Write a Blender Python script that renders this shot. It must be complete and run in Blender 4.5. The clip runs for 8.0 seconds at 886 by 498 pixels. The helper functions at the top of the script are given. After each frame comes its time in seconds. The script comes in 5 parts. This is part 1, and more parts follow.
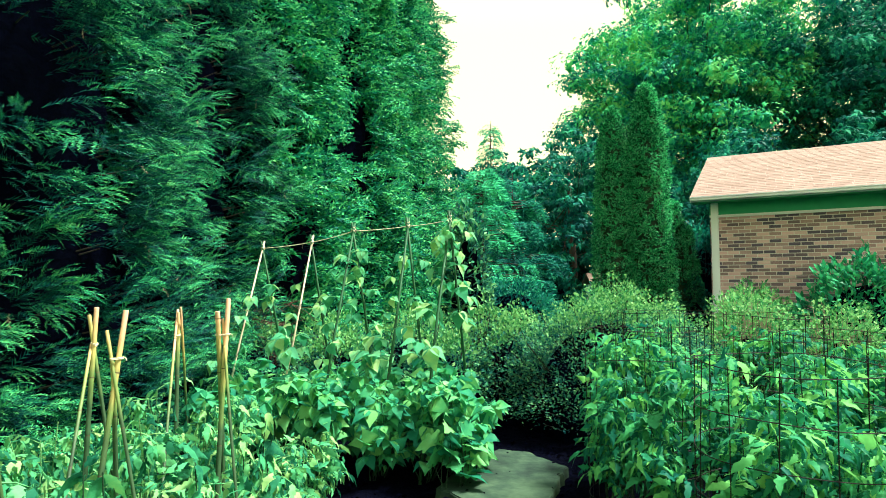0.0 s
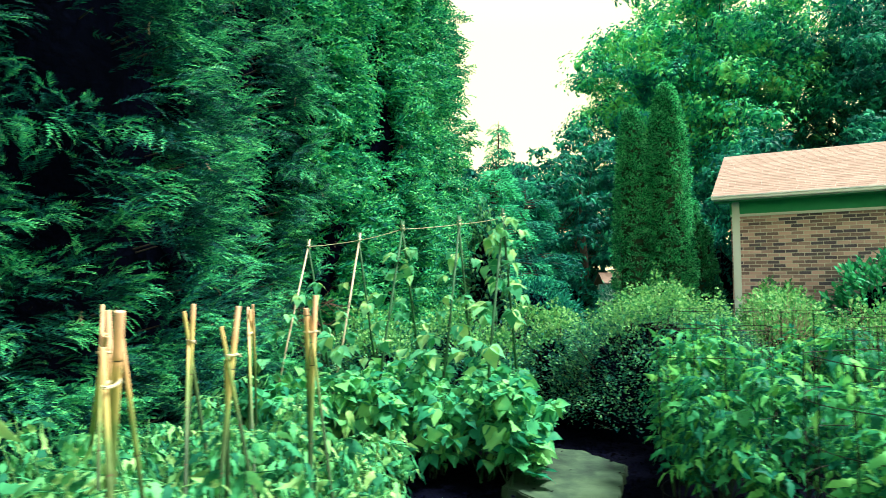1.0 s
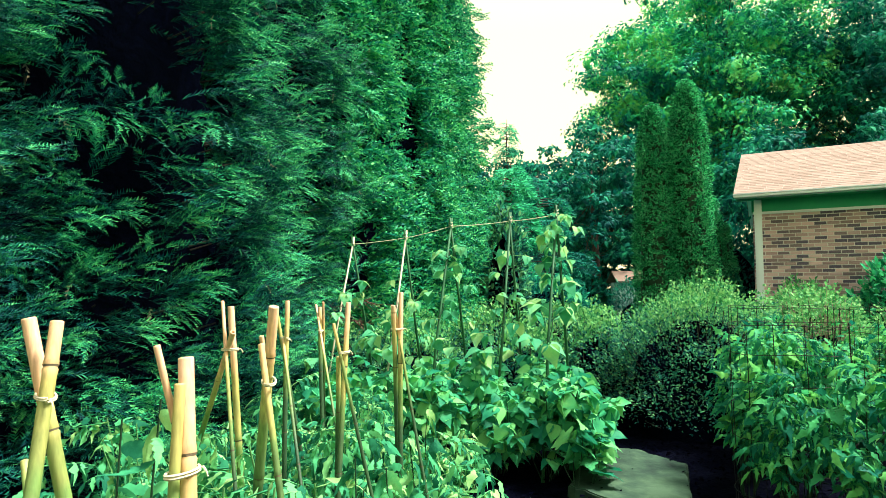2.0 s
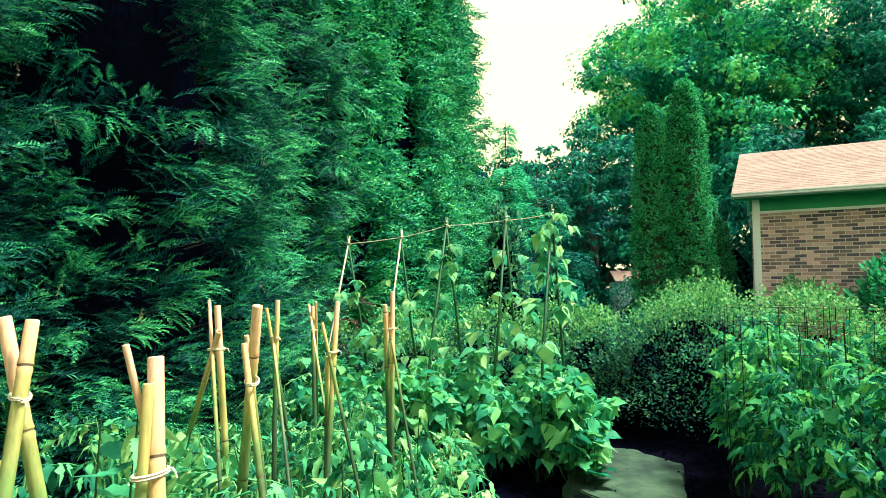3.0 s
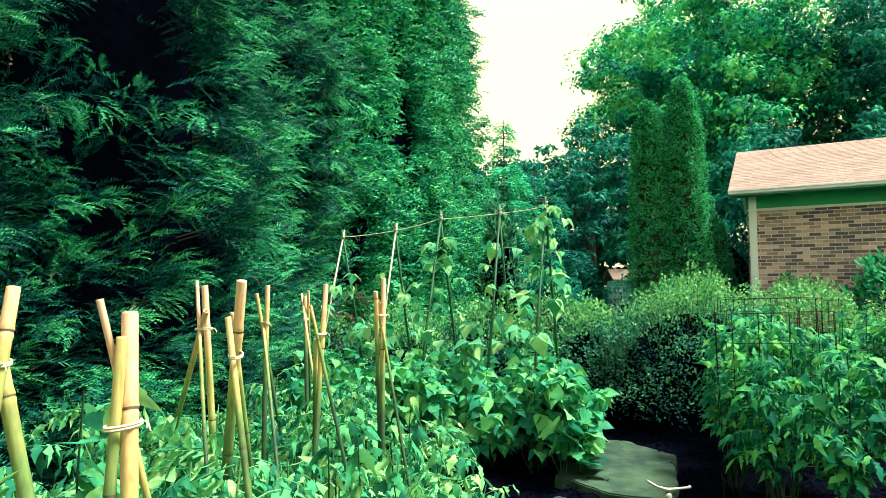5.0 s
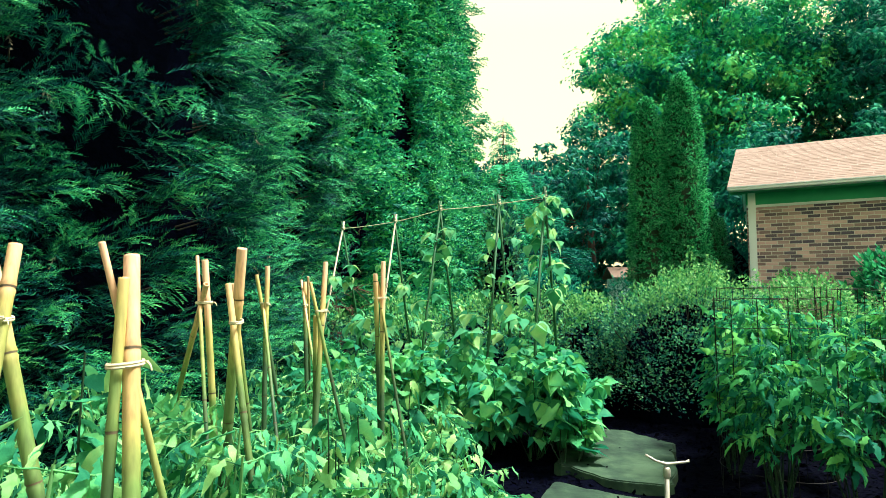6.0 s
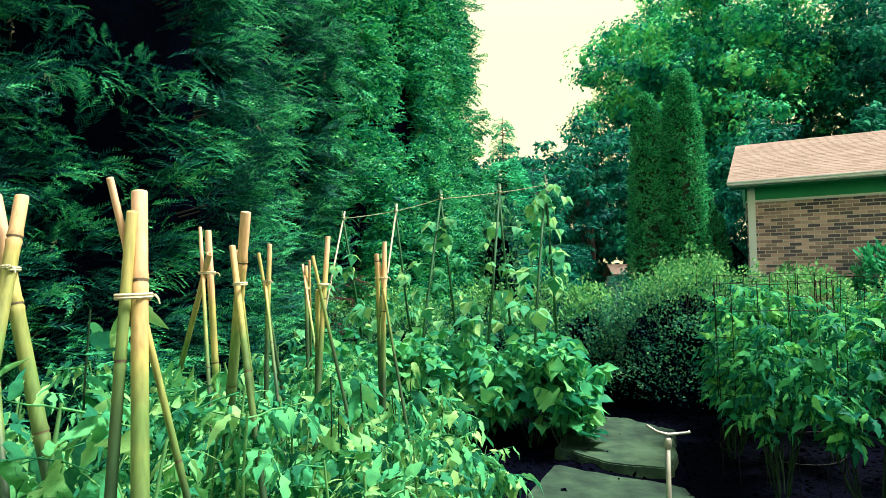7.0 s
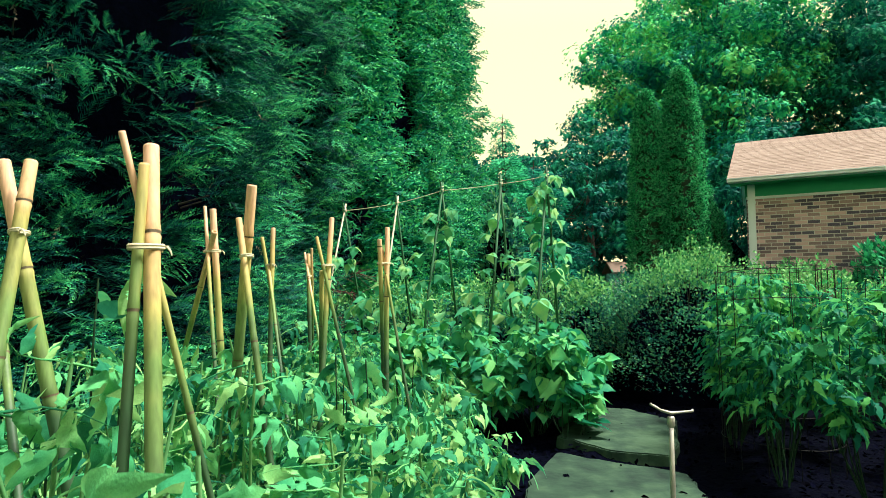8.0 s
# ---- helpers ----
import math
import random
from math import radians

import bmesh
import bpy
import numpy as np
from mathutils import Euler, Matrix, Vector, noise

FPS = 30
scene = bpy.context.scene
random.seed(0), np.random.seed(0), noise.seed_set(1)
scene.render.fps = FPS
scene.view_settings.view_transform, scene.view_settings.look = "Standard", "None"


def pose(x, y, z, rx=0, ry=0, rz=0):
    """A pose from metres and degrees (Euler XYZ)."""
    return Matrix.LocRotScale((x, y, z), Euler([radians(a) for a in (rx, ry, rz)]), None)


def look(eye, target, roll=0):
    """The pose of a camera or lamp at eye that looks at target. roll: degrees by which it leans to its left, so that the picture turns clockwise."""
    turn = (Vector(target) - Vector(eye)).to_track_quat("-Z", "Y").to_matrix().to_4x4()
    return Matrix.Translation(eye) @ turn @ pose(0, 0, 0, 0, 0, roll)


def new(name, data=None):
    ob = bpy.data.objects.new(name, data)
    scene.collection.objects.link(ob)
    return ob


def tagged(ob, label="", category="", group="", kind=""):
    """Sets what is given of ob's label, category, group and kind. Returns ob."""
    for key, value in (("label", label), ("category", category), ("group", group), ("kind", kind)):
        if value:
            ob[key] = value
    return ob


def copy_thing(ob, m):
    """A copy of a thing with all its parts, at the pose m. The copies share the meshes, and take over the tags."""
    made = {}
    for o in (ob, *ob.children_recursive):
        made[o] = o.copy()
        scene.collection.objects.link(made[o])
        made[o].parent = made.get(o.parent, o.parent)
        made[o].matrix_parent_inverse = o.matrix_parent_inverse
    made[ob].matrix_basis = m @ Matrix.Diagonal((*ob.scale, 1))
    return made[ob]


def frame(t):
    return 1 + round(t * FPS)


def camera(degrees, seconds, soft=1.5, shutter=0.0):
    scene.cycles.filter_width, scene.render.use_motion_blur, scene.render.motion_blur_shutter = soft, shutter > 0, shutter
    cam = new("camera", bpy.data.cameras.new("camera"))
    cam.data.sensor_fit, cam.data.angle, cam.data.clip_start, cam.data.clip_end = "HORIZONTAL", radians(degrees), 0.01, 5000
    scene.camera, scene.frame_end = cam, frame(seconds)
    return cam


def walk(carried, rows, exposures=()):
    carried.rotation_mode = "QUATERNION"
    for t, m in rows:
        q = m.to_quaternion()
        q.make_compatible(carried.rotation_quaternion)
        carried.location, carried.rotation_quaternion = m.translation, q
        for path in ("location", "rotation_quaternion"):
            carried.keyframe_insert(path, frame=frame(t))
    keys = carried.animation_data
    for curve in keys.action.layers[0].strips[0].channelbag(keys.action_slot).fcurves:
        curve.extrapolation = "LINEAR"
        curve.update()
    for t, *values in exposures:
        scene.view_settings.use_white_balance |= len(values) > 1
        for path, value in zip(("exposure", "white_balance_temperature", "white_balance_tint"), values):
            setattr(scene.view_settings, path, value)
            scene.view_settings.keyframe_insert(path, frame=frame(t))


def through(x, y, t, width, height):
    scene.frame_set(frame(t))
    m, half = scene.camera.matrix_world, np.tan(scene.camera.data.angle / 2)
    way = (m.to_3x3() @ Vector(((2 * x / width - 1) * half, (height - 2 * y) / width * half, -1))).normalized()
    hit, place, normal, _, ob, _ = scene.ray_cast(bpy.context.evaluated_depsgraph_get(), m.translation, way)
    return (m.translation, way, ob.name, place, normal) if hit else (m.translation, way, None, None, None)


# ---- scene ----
cam = camera(73.7, 8.0, soft=0.8, shutter=0.5)
METRES, EYE, TILT, LEAN, TURN = 1.16, 1.27, 3.7, 0.0, 0.0
ROWS = [
    (0.0, 0.0, 0.0, 0.0, 0.0, 0.0, -0.0),
    (0.5, -0.094, 0.0051, -0.0072, -0.01, 0.0, -0.0),
    (1.0, -0.3505, 0.0134, -0.0133, -0.01, 0.0, -0.01),
    (1.5, -0.6398, 0.0263, -0.0159, 0.04, -0.04, 0.11),
    (1.7, -0.692, 0.038, -0.022, 0.04, -0.06, 0.11),
    (2.8, -0.671, 0.0645, -0.0293, 0.0, -0.09, 0.12),
    (3.0, -0.6618, 0.0648, -0.0295, -0.01, -0.09, 0.12),
    (3.5, -0.6484, 0.0623, -0.0284, -0.03, -0.09, 0.12),
    (4.0, -0.6378, 0.0606, -0.0316, -0.04, -0.07, 0.13),
    (4.5, -0.6296, 0.0593, -0.0533, -0.07, -0.06, 0.14),
    (6.0, -0.6288, 0.0507, -0.1489, -0.14, -0.02, 0.14),
    (6.5, -0.6301, 0.0482, -0.1903, -0.16, -0.02, 0.16),
    (7.0, -0.6353, 0.0438, -0.2252, -0.18, -0.03, 0.16),
    (7.5, -0.6408, 0.0413, -0.25, -0.21, -0.04, 0.17),
    (8.0, -0.6482, 0.0394, -0.2807, -0.23, -0.06, 0.17),
]
walk(cam, [(t, pose(0, 0, EYE, TILT, LEAN, TURN) @ pose(METRES * x, METRES * y, METRES * z, 90 + pitch, roll, yaw)) for t, x, y, z, yaw, pitch, roll in ROWS],
     exposures=[(0.0, 1.25), (3.0, 1.23), (4.5, 1.21), (6.0, 1.12), (8.0, 0.85)])

# ---- world and sun ----
SUN_ELEVATION, SUN_AZIMUTH = 62, 88  # azimuth clockwise from the view axis (+y)
world = bpy.data.worlds.new("sky")
scene.world = world
world.use_nodes = True
wn, wl = world.node_tree.nodes, world.node_tree.links
wn.clear()
w_out = wn.new("ShaderNodeOutputWorld")
w_bg = wn.new("ShaderNodeBackground")
w_sky = wn.new("ShaderNodeTexSky")
w_sky.sky_type, w_sky.sun_disc = "NISHITA", False
w_sky.sun_elevation, w_sky.sun_rotation = radians(SUN_ELEVATION), radians(SUN_AZIMUTH)
w_sky.dust_density, w_sky.air_density = 4.0, 1.0
# thin high cloud: a cream veil over the clear sky, paler and cooler overhead
w_geo = wn.new("ShaderNodeTexCoord")
w_sep = wn.new("ShaderNodeSeparateXYZ")
w_ramp = wn.new("ShaderNodeValToRGB")
w_ramp.color_ramp.elements[0].position, w_ramp.color_ramp.elements[0].color = 0.40, (9.8, 9.4, 4.75, 1)
w_ramp.color_ramp.elements[1].position, w_ramp.color_ramp.elements[1].color = 0.95, (6.0, 7.2, 8.6, 1)
w_mix = wn.new("ShaderNodeMix")
w_mix.data_type = "RGBA"
w_mix.inputs["Factor"].default_value = 0.85
wl.new(w_geo.outputs["Generated"], w_sep.inputs[0])
wl.new(w_sep.outputs["Z"], w_ramp.inputs["Fac"])
wl.new(w_sky.outputs["Color"], w_mix.inputs["A"])
wl.new(w_ramp.outputs["Color"], w_mix.inputs["B"])
wl.new(w_mix.outputs["Result"], w_bg.inputs["Color"])
w_bg.inputs["Strength"].default_value = 0.088
wl.new(w_bg.outputs["Background"], w_out.inputs["Surface"])

sun = new("sun", bpy.data.lights.new("sun", "SUN"))
sun.data.energy, sun.data.angle, sun.data.color = 5.4, radians(14), (1.0, 0.95, 0.85)
az, el = radians(SUN_AZIMUTH), radians(SUN_ELEVATION)
sun_way = Vector((math.sin(az) * math.cos(el), math.cos(az) * math.cos(el), math.sin(el)))
sun.matrix_world = look(sun_way * 50, (0, 0, 0))

# ---- mesh helpers ----
RNG = np.random.default_rng(7)


def raw_mesh(name, verts, tris, mats, index=None, smooth=False):
    """A mesh from arrays of corners and triangles (or of faces of one size)."""
    verts, tris = np.asarray(verts, np.float32), np.asarray(tris, np.int32)
    me = bpy.data.meshes.new(name)
    k = tris.shape[1]
    me.vertices.add(len(verts))
    me.vertices.foreach_set("co", verts.ravel())
    me.loops.add(tris.size)
    me.loops.foreach_set("vertex_index", tris.ravel())
    me.polygons.add(len(tris))
    me.polygons.foreach_set("loop_start", np.arange(len(tris), dtype=np.int32) * k)
    if index is not None:
        me.polygons.foreach_set("material_index", np.asarray(index, np.int32))
    for m in mats:
        me.materials.append(m)
    me.update(calc_edges=True)
    me.polygons.foreach_set("use_smooth", np.full(len(tris), smooth))
    return me


def arr(name, geo, material, parent=None, label="", smooth=False, kind=""):
    ob = new(name, raw_mesh(name, geo[0], geo[1], [material], smooth=smooth))
    ob.parent = parent
    return tagged(ob, label, kind=kind)


def part(name, bm, material, parent=None, label="", smooth=False):
    me = bpy.data.meshes.new(name)
    bm.to_mesh(me)
    bm.free()
    me.materials.append(material)
    if smooth:
        me.polygons.foreach_set("use_smooth", np.full(len(me.polygons), True))
    ob = new(name, me)
    ob.parent = parent
    return tagged(ob, label)


def thing(name, label, category, at=(0, 0, 0), group="", kind=""):
    ob = new(name)
    ob.empty_display_size = 0.1
    ob.location = at
    return tagged(ob, label, category, group, kind)


def join(geos):
    vs, fs, n = [], [], 0
    for v, f in geos:
        vs.append(v)
        fs.append(np.asarray(f) + n)
        n += len(v)
    return np.concatenate(vs), np.concatenate(fs)


def unit(v):
    return v / np.maximum(np.linalg.norm(v, axis=-1, keepdims=True), 1e-9)


def turns(fwd, up):
    """Turns that carry x to fwd and z near to up."""
    x = unit(fwd)
    y = unit(np.cross(up, x))
    return np.stack([x, y, np.cross(x, y)], -1)


def strew(template, pos, fwd, up, size, wide=None):
    """Copies of a small template, as one array mesh."""
    tv, tf = template
    pos = np.asarray(pos, float)
    n = len(pos)
    size = np.broadcast_to(np.asarray(size, float), (n,))
    local = tv[None] * size[:, None, None]
    if wide is not None:
        local = local * np.stack([np.ones(n), wide, np.ones(n)], -1)[:, None]
    v = np.einsum("nij,nvj->nvi", turns(fwd, up), local) + pos[:, None]
    f = tf[None] + (np.arange(n) * len(tv))[:, None, None]
    return v.reshape(-1, 3), f.reshape(-1, 3)


def strew_mixed(templates, pos, fwd, up, size):
    pick = RNG.integers(0, len(templates), len(pos))
    size = np.broadcast_to(np.asarray(size, float), (len(pos),))
    return join([strew(tp, pos[pick == i], fwd[pick == i], up[pick == i], size[pick == i]) for i, tp in enumerate(templates) if (pick == i).any()])


def tube(points, radii, sides=7, cap=True):
    """A round, tapered tube along points, in triangles."""
    p, r = np.asarray(points, float), np.asarray(radii, float)
    d = unit(np.gradient(p, axis=0))
    ref = np.where(np.abs(d[:, 2:3]) > 0.9, [[1.0, 0, 0]], [[0, 0, 1.0]])
    a = unit(np.cross(d, ref))
    b = np.cross(d, a)
    ang = np.linspace(0, 2 * math.pi, sides, endpoint=False)
    ring = p[:, None] + r[:, None, None] * (np.cos(ang)[None, :, None] * a[:, None] + np.sin(ang)[None, :, None] * b[:, None])
    v = ring.reshape(-1, 3)
    f = []
    n = len(p)
    i, j = np.meshgrid(np.arange(n - 1), np.arange(sides), indexing="ij")
    q0, q1 = i * sides + j, i * sides + (j + 1) % sides
    f = np.concatenate([np.stack([q0, q1, q1 + sides], -1).reshape(-1, 3), np.stack([q0, q1 + sides, q0 + sides], -1).reshape(-1, 3)])
    if cap:
        c = len(v)
        v = np.concatenate([v, p[:1], p[-1:]])
        k = np.arange(sides)
        f = np.concatenate([f, np.stack([np.full(sides, c), (k + 1) % sides, k], -1),
                            np.stack([np.full(sides, c + 1), (n - 1) * sides + k, (n - 1) * sides + (k + 1) % sides], -1)])
    return v, f


def box(bm, x0, y0, z0, x1, y1, z1, bevel=0.0):
    """A box between two corners, with softened edges."""
    m = Matrix.Translation(((x0 + x1) / 2, (y0 + y1) / 2, (z0 + z1) / 2)) @ Matrix.Diagonal((x1 - x0, y1 - y0, z1 - z0, 1))
    r = bmesh.ops.create_cube(bm, size=1, matrix=m)
    if bevel:
        edges = {e for v in r["verts"] for e in v.link_edges}
        bmesh.ops.bevel(bm, geom=list(edges), offset=bevel, segments=2, affect="EDGES")
    return bm


def wobble(p, size, seed=0.0):
    """Smooth random value near -1 to 1 at many places, from a few sine waves."""
    p = np.asarray(p) / size
    w = 0
    for k in range(5):
        a = np.array([math.sin(1.7 * k + seed), math.cos(2.3 * k + 1.1 * seed), math.sin(3.1 * k + 0.7 + seed)])
        w = w + np.sin(p @ (a * (2.0 + 0.9 * k)) + 1.9 * k + 3 * seed)
    return w / 3.0


# ---- materials ----
def material(name):
    m = bpy.data.materials.new(name)
    m.use_nodes = True
    return m, m.node_tree.nodes, m.node_tree.links, m.node_tree.nodes["Principled BSDF"]


def ramp_of(n, stops):
    r = n.new("ShaderNodeValToRGB")
    while len(r.color_ramp.elements) < len(stops):
        r.color_ramp.elements.new(0.5)
    for e, (p, c) in zip(r.color_ramp.elements, stops):
        e.position, e.color = p, (*c, 1)
    return r


def leafy(name, stops, through=0.3, rough=0.5, patch=0.6, gloss=0.08, blend=0.45, spread=(0.25, 0.75), relief=0.12):
    """Leaves: colour by leaf and by patch of the plant, some light passing through."""
    m, n, l, b = material(name)
    geo = n.new("ShaderNodeNewGeometry")
    tex = n.new("ShaderNodeTexNoise")
    tex.inputs["Scale"].default_value = 1.0 / patch
    tex.inputs["Detail"].default_value = 3
    co = n.new("ShaderNodeTexCoord")
    l.new(co.outputs["Object"], tex.inputs["Vector"])
    mix = n.new("ShaderNodeMix")
    mix.inputs["Factor"].default_value = blend
    info = n.new("ShaderNodeObjectInfo")
    both = n.new("ShaderNodeMath")
    l.new(geo.outputs["Random Per Island"], both.inputs[0])
    l.new(info.outputs["Random"], both.inputs[1])
    chance = n.new("ShaderNodeMath")
    chance.operation = "FRACT"
    l.new(both.outputs[0], chance.inputs[0])
    l.new(chance.outputs[0], mix.inputs["A"])
    l.new(tex.outputs["Fac"], mix.inputs["B"])
    r = ramp_of(n, stops)
    wide = n.new("ShaderNodeMapRange")
    wide.inputs["From Min"].default_value, wide.inputs["From Max"].default_value = spread
    l.new(mix.outputs["Result"], wide.inputs["Value"])
    l.new(wide.outputs["Result"], r.inputs["Fac"])
    fine = n.new("ShaderNodeTexNoise")
    fine.inputs["Scale"].default_value = 60
    l.new(co.outputs["Object"], fine.inputs["Vector"])
    hsv = n.new("ShaderNodeHueSaturation")
    val = n.new("ShaderNodeMapRange")
    val.inputs["To Min"].default_value, val.inputs["To Max"].default_value = 0.86 - 0.5 * relief, 1.14 + 0.5 * relief
    l.new(fine.outputs["Fac"], val.inputs["Value"])
    l.new(val.outputs["Result"], hsv.inputs["Value"])
    l.new(r.outputs["Color"], hsv.inputs["Color"])
    l.new(hsv.outputs["Color"], b.inputs["Base Color"])
    b.inputs["Roughness"].default_value = rough
    b.inputs["Specular IOR Level"].default_value = gloss
    bump = n.new("ShaderNodeBump")
    bump.inputs["Strength"].default_value, bump.inputs["Distance"].default_value = relief, 0.004
    l.new(fine.outputs["Fac"], bump.inputs["Height"])
    l.new(bump.outputs["Normal"], b.inputs["Normal"])
    tr = n.new("ShaderNodeBsdfTranslucent")
    l.new(hsv.outputs["Color"], tr.inputs["Color"])
    ms = n.new("ShaderNodeMixShader")
    ms.inputs["Fac"].default_value = through
    l.new(b.outputs["BSDF"], ms.inputs[1])
    l.new(tr.outputs["BSDF"], ms.inputs[2])
    l.new(ms.outputs["Shader"], n["Material Output"].inputs["Surface"])
    return m


def grainy(name, stops, scale, rough=0.8, bump=0.3, distance=0.01, stretch=(1, 1, 1), detail=6, by_piece=0.0, gloss=0.3, metal=0.0):
    """A surface with grain and stains at two scales; by_piece adds colour steps from piece to piece."""
    m, n, l, b = material(name)
    co = n.new("ShaderNodeTexCoord")
    mp = n.new("ShaderNodeMapping")
    mp.inputs["Scale"].default_value = stretch
    l.new(co.outputs["Object"], mp.inputs["Vector"])
    fine = n.new("ShaderNodeTexNoise")
    fine.inputs["Scale"].default_value, fine.inputs["Detail"].default_value = scale, detail
    l.new(mp.outputs["Vector"], fine.inputs["Vector"])
    wide = n.new("ShaderNodeTexNoise")
    wide.inputs["Scale"].default_value = scale / 9
    l.new(mp.outputs["Vector"], wide.inputs["Vector"])
    mix = n.new("ShaderNodeMix")
    mix.inputs["Factor"].default_value = 0.5
    l.new(fine.outputs["Fac"], mix.inputs["A"])
    l.new(wide.outputs["Fac"], mix.inputs["B"])
    value = mix.outputs["Result"]
    if by_piece:
        info = n.new("ShaderNodeObjectInfo")
        geo = n.new("ShaderNodeNewGeometry")
        add = n.new("ShaderNodeMath")
        l.new(info.outputs["Random"], add.inputs[0])
        l.new(geo.outputs["Random Per Island"], add.inputs[1])
        frac = n.new("ShaderNodeMath")
        frac.operation = "FRACT"
        l.new(add.outputs[0], frac.inputs[0])
        mix2 = n.new("ShaderNodeMix")
        mix2.inputs["Factor"].default_value = by_piece
        l.new(value, mix2.inputs["A"])
        l.new(frac.outputs[0], mix2.inputs["B"])
        value = mix2.outputs["Result"]
    r = ramp_of(n, stops)
    l.new(value, r.inputs["Fac"])
    l.new(r.outputs["Color"], b.inputs["Base Color"])
    b.inputs["Roughness"].default_value, b.inputs["Metallic"].default_value = rough, metal
    b.inputs["Specular IOR Level"].default_value = gloss
    bp = n.new("ShaderNodeBump")
    bp.inputs["Strength"].default_value, bp.inputs["Distance"].default_value = bump, distance
    l.new(fine.outputs["Fac"], bp.inputs["Height"])
    l.new(bp.outputs["Normal"], b.inputs["Normal"])
    return m


# dark inner sprays, light tips: shade and light put into the colours
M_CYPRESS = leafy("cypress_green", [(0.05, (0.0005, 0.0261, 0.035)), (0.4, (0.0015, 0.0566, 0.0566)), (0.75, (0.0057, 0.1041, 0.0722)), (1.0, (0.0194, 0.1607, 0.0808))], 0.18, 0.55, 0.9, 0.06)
# copy of the cypress green for the far row, lightened for frontal light
M_LIT_CYPRESS = leafy("lit_cypress_green", [(0.05, (0.0019, 0.0804, 0.0653)), (0.4, (0.0052, 0.1747, 0.1046)), (0.75, (0.0196, 0.3203, 0.1336)), (1.0, (0.0663, 0.495, 0.1488))], 0.18, 0.55, 0.9, 0.06)
M_LIT_TIP = leafy("cypress_lit_tips", [(0.05, (0.0076, 0.1764, 0.1034)), (0.4, (0.0228, 0.3243, 0.1447)), (0.75, (0.0606, 0.4866, 0.1758)), (1.0, (0.1516, 0.6217, 0.2069))], 0.22, 0.5, 0.9, 0.08)
# near-black navy: the deep shade inside crowns, put into the colour
M_CORE = grainy("inner_shade", [(0.3, (0.0008, 0.0015, 0.005)), (0.7, (0.002, 0.003, 0.008))], 14, 1.0, 0.6, 0.05, gloss=0.0)
M_ARBOR = leafy("arborvitae_green", [(0.05, (0.002, 0.063, 0.038)), (0.4, (0.0155, 0.299, 0.1264)), (0.75, (0.0794, 0.72, 0.2706)), (1.0, (0.2242, 0.72, 0.3906))], 0.18, 0.5, 0.5, 0.10)
M_MAPLE = leafy("broad_tree_green", [(0.05, (0.0031, 0.1644, 0.1634)), (0.4, (0.0141, 0.3641, 0.2317)), (0.72, (0.0587, 0.6561, 0.2547)), (1.0, (0.1913, 0.6907, 0.221))], 0.10, 0.5, 1.5, 0.08, blend=0.85, spread=(0.38, 0.62))
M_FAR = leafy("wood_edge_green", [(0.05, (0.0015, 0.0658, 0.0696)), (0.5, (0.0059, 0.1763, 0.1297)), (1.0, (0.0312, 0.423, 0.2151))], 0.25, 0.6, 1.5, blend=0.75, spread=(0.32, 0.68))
M_HEMLOCK = leafy("soft_conifer_green", [(0.05, (0.0066, 0.1856, 0.1156)), (0.5, (0.0264, 0.4084, 0.2121)), (1.0, (0.088, 0.7054, 0.3084))], 0.2, 0.6, 0.8)
M_AZALEA = leafy("azalea_green", [(0.05, (0.0047, 0.0653, 0.0715)), (0.4, (0.018, 0.1681, 0.1179)), (0.75, (0.0676, 0.3361, 0.1621)), (1.0, (0.175, 0.4668, 0.1966))], 0.3, 0.45, 0.5)
# yellow-green of pale shrubs, also painted on azalea tops as sunlight
M_PALE_SHRUB = leafy("pale_shrub_green", [(0.05, (0.0309, 0.2031, 0.0728)), (0.4, (0.0893, 0.3509, 0.1124)), (0.75, (0.1857, 0.4893, 0.1587)), (1.0, (0.2751, 0.5725, 0.2115))], 0.35, 0.45, 0.5)
M_RHODO = leafy("rhododendron_green", [(0.2, (0.0132, 0.1989, 0.103)), (0.6, (0.029, 0.3744, 0.1544)), (0.95, (0.0792, 0.5304, 0.2174))], 0.2, 0.4, 0.5)
M_TOMATO = leafy("tomato_leaf_green", [(0.05, (0.0135, 0.1425, 0.0783)), (0.35, (0.0543, 0.3495, 0.1513)), (0.7, (0.1391, 0.5053, 0.1829)), (1.0, (0.3105, 0.5909, 0.2122))], 0.3, 0.62, 0.4, gloss=0.06, relief=0.22)
M_BEAN = leafy("bean_leaf_green", [(0.05, (0.0139, 0.1984, 0.1128)), (0.4, (0.0461, 0.3438, 0.1545)), (0.75, (0.086, 0.4467, 0.1695)), (1.0, (0.1841, 0.5608, 0.1832))], 0.35, 0.5, 0.4)
M_VINE = leafy("climbing_bean_green", [(0.2, (0.0471, 0.3291, 0.1614)), (0.5, (0.1087, 0.4558, 0.2241)), (0.8, (0.2053, 0.583, 0.2688)), (0.97, (0.3864, 0.6784, 0.2688))], 0.45, 0.5, 0.4)
M_VEG = leafy("vegetable_leaf_green", [(0.05, (0.0071, 0.1413, 0.0902)), (0.4, (0.0265, 0.273, 0.1248)), (0.75, (0.0724, 0.4407, 0.1428)), (1.0, (0.175, 0.5626, 0.1403))], 0.38, 0.5, 0.4, relief=0.22)
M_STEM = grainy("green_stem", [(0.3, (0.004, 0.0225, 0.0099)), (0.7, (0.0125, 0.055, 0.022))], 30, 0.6)
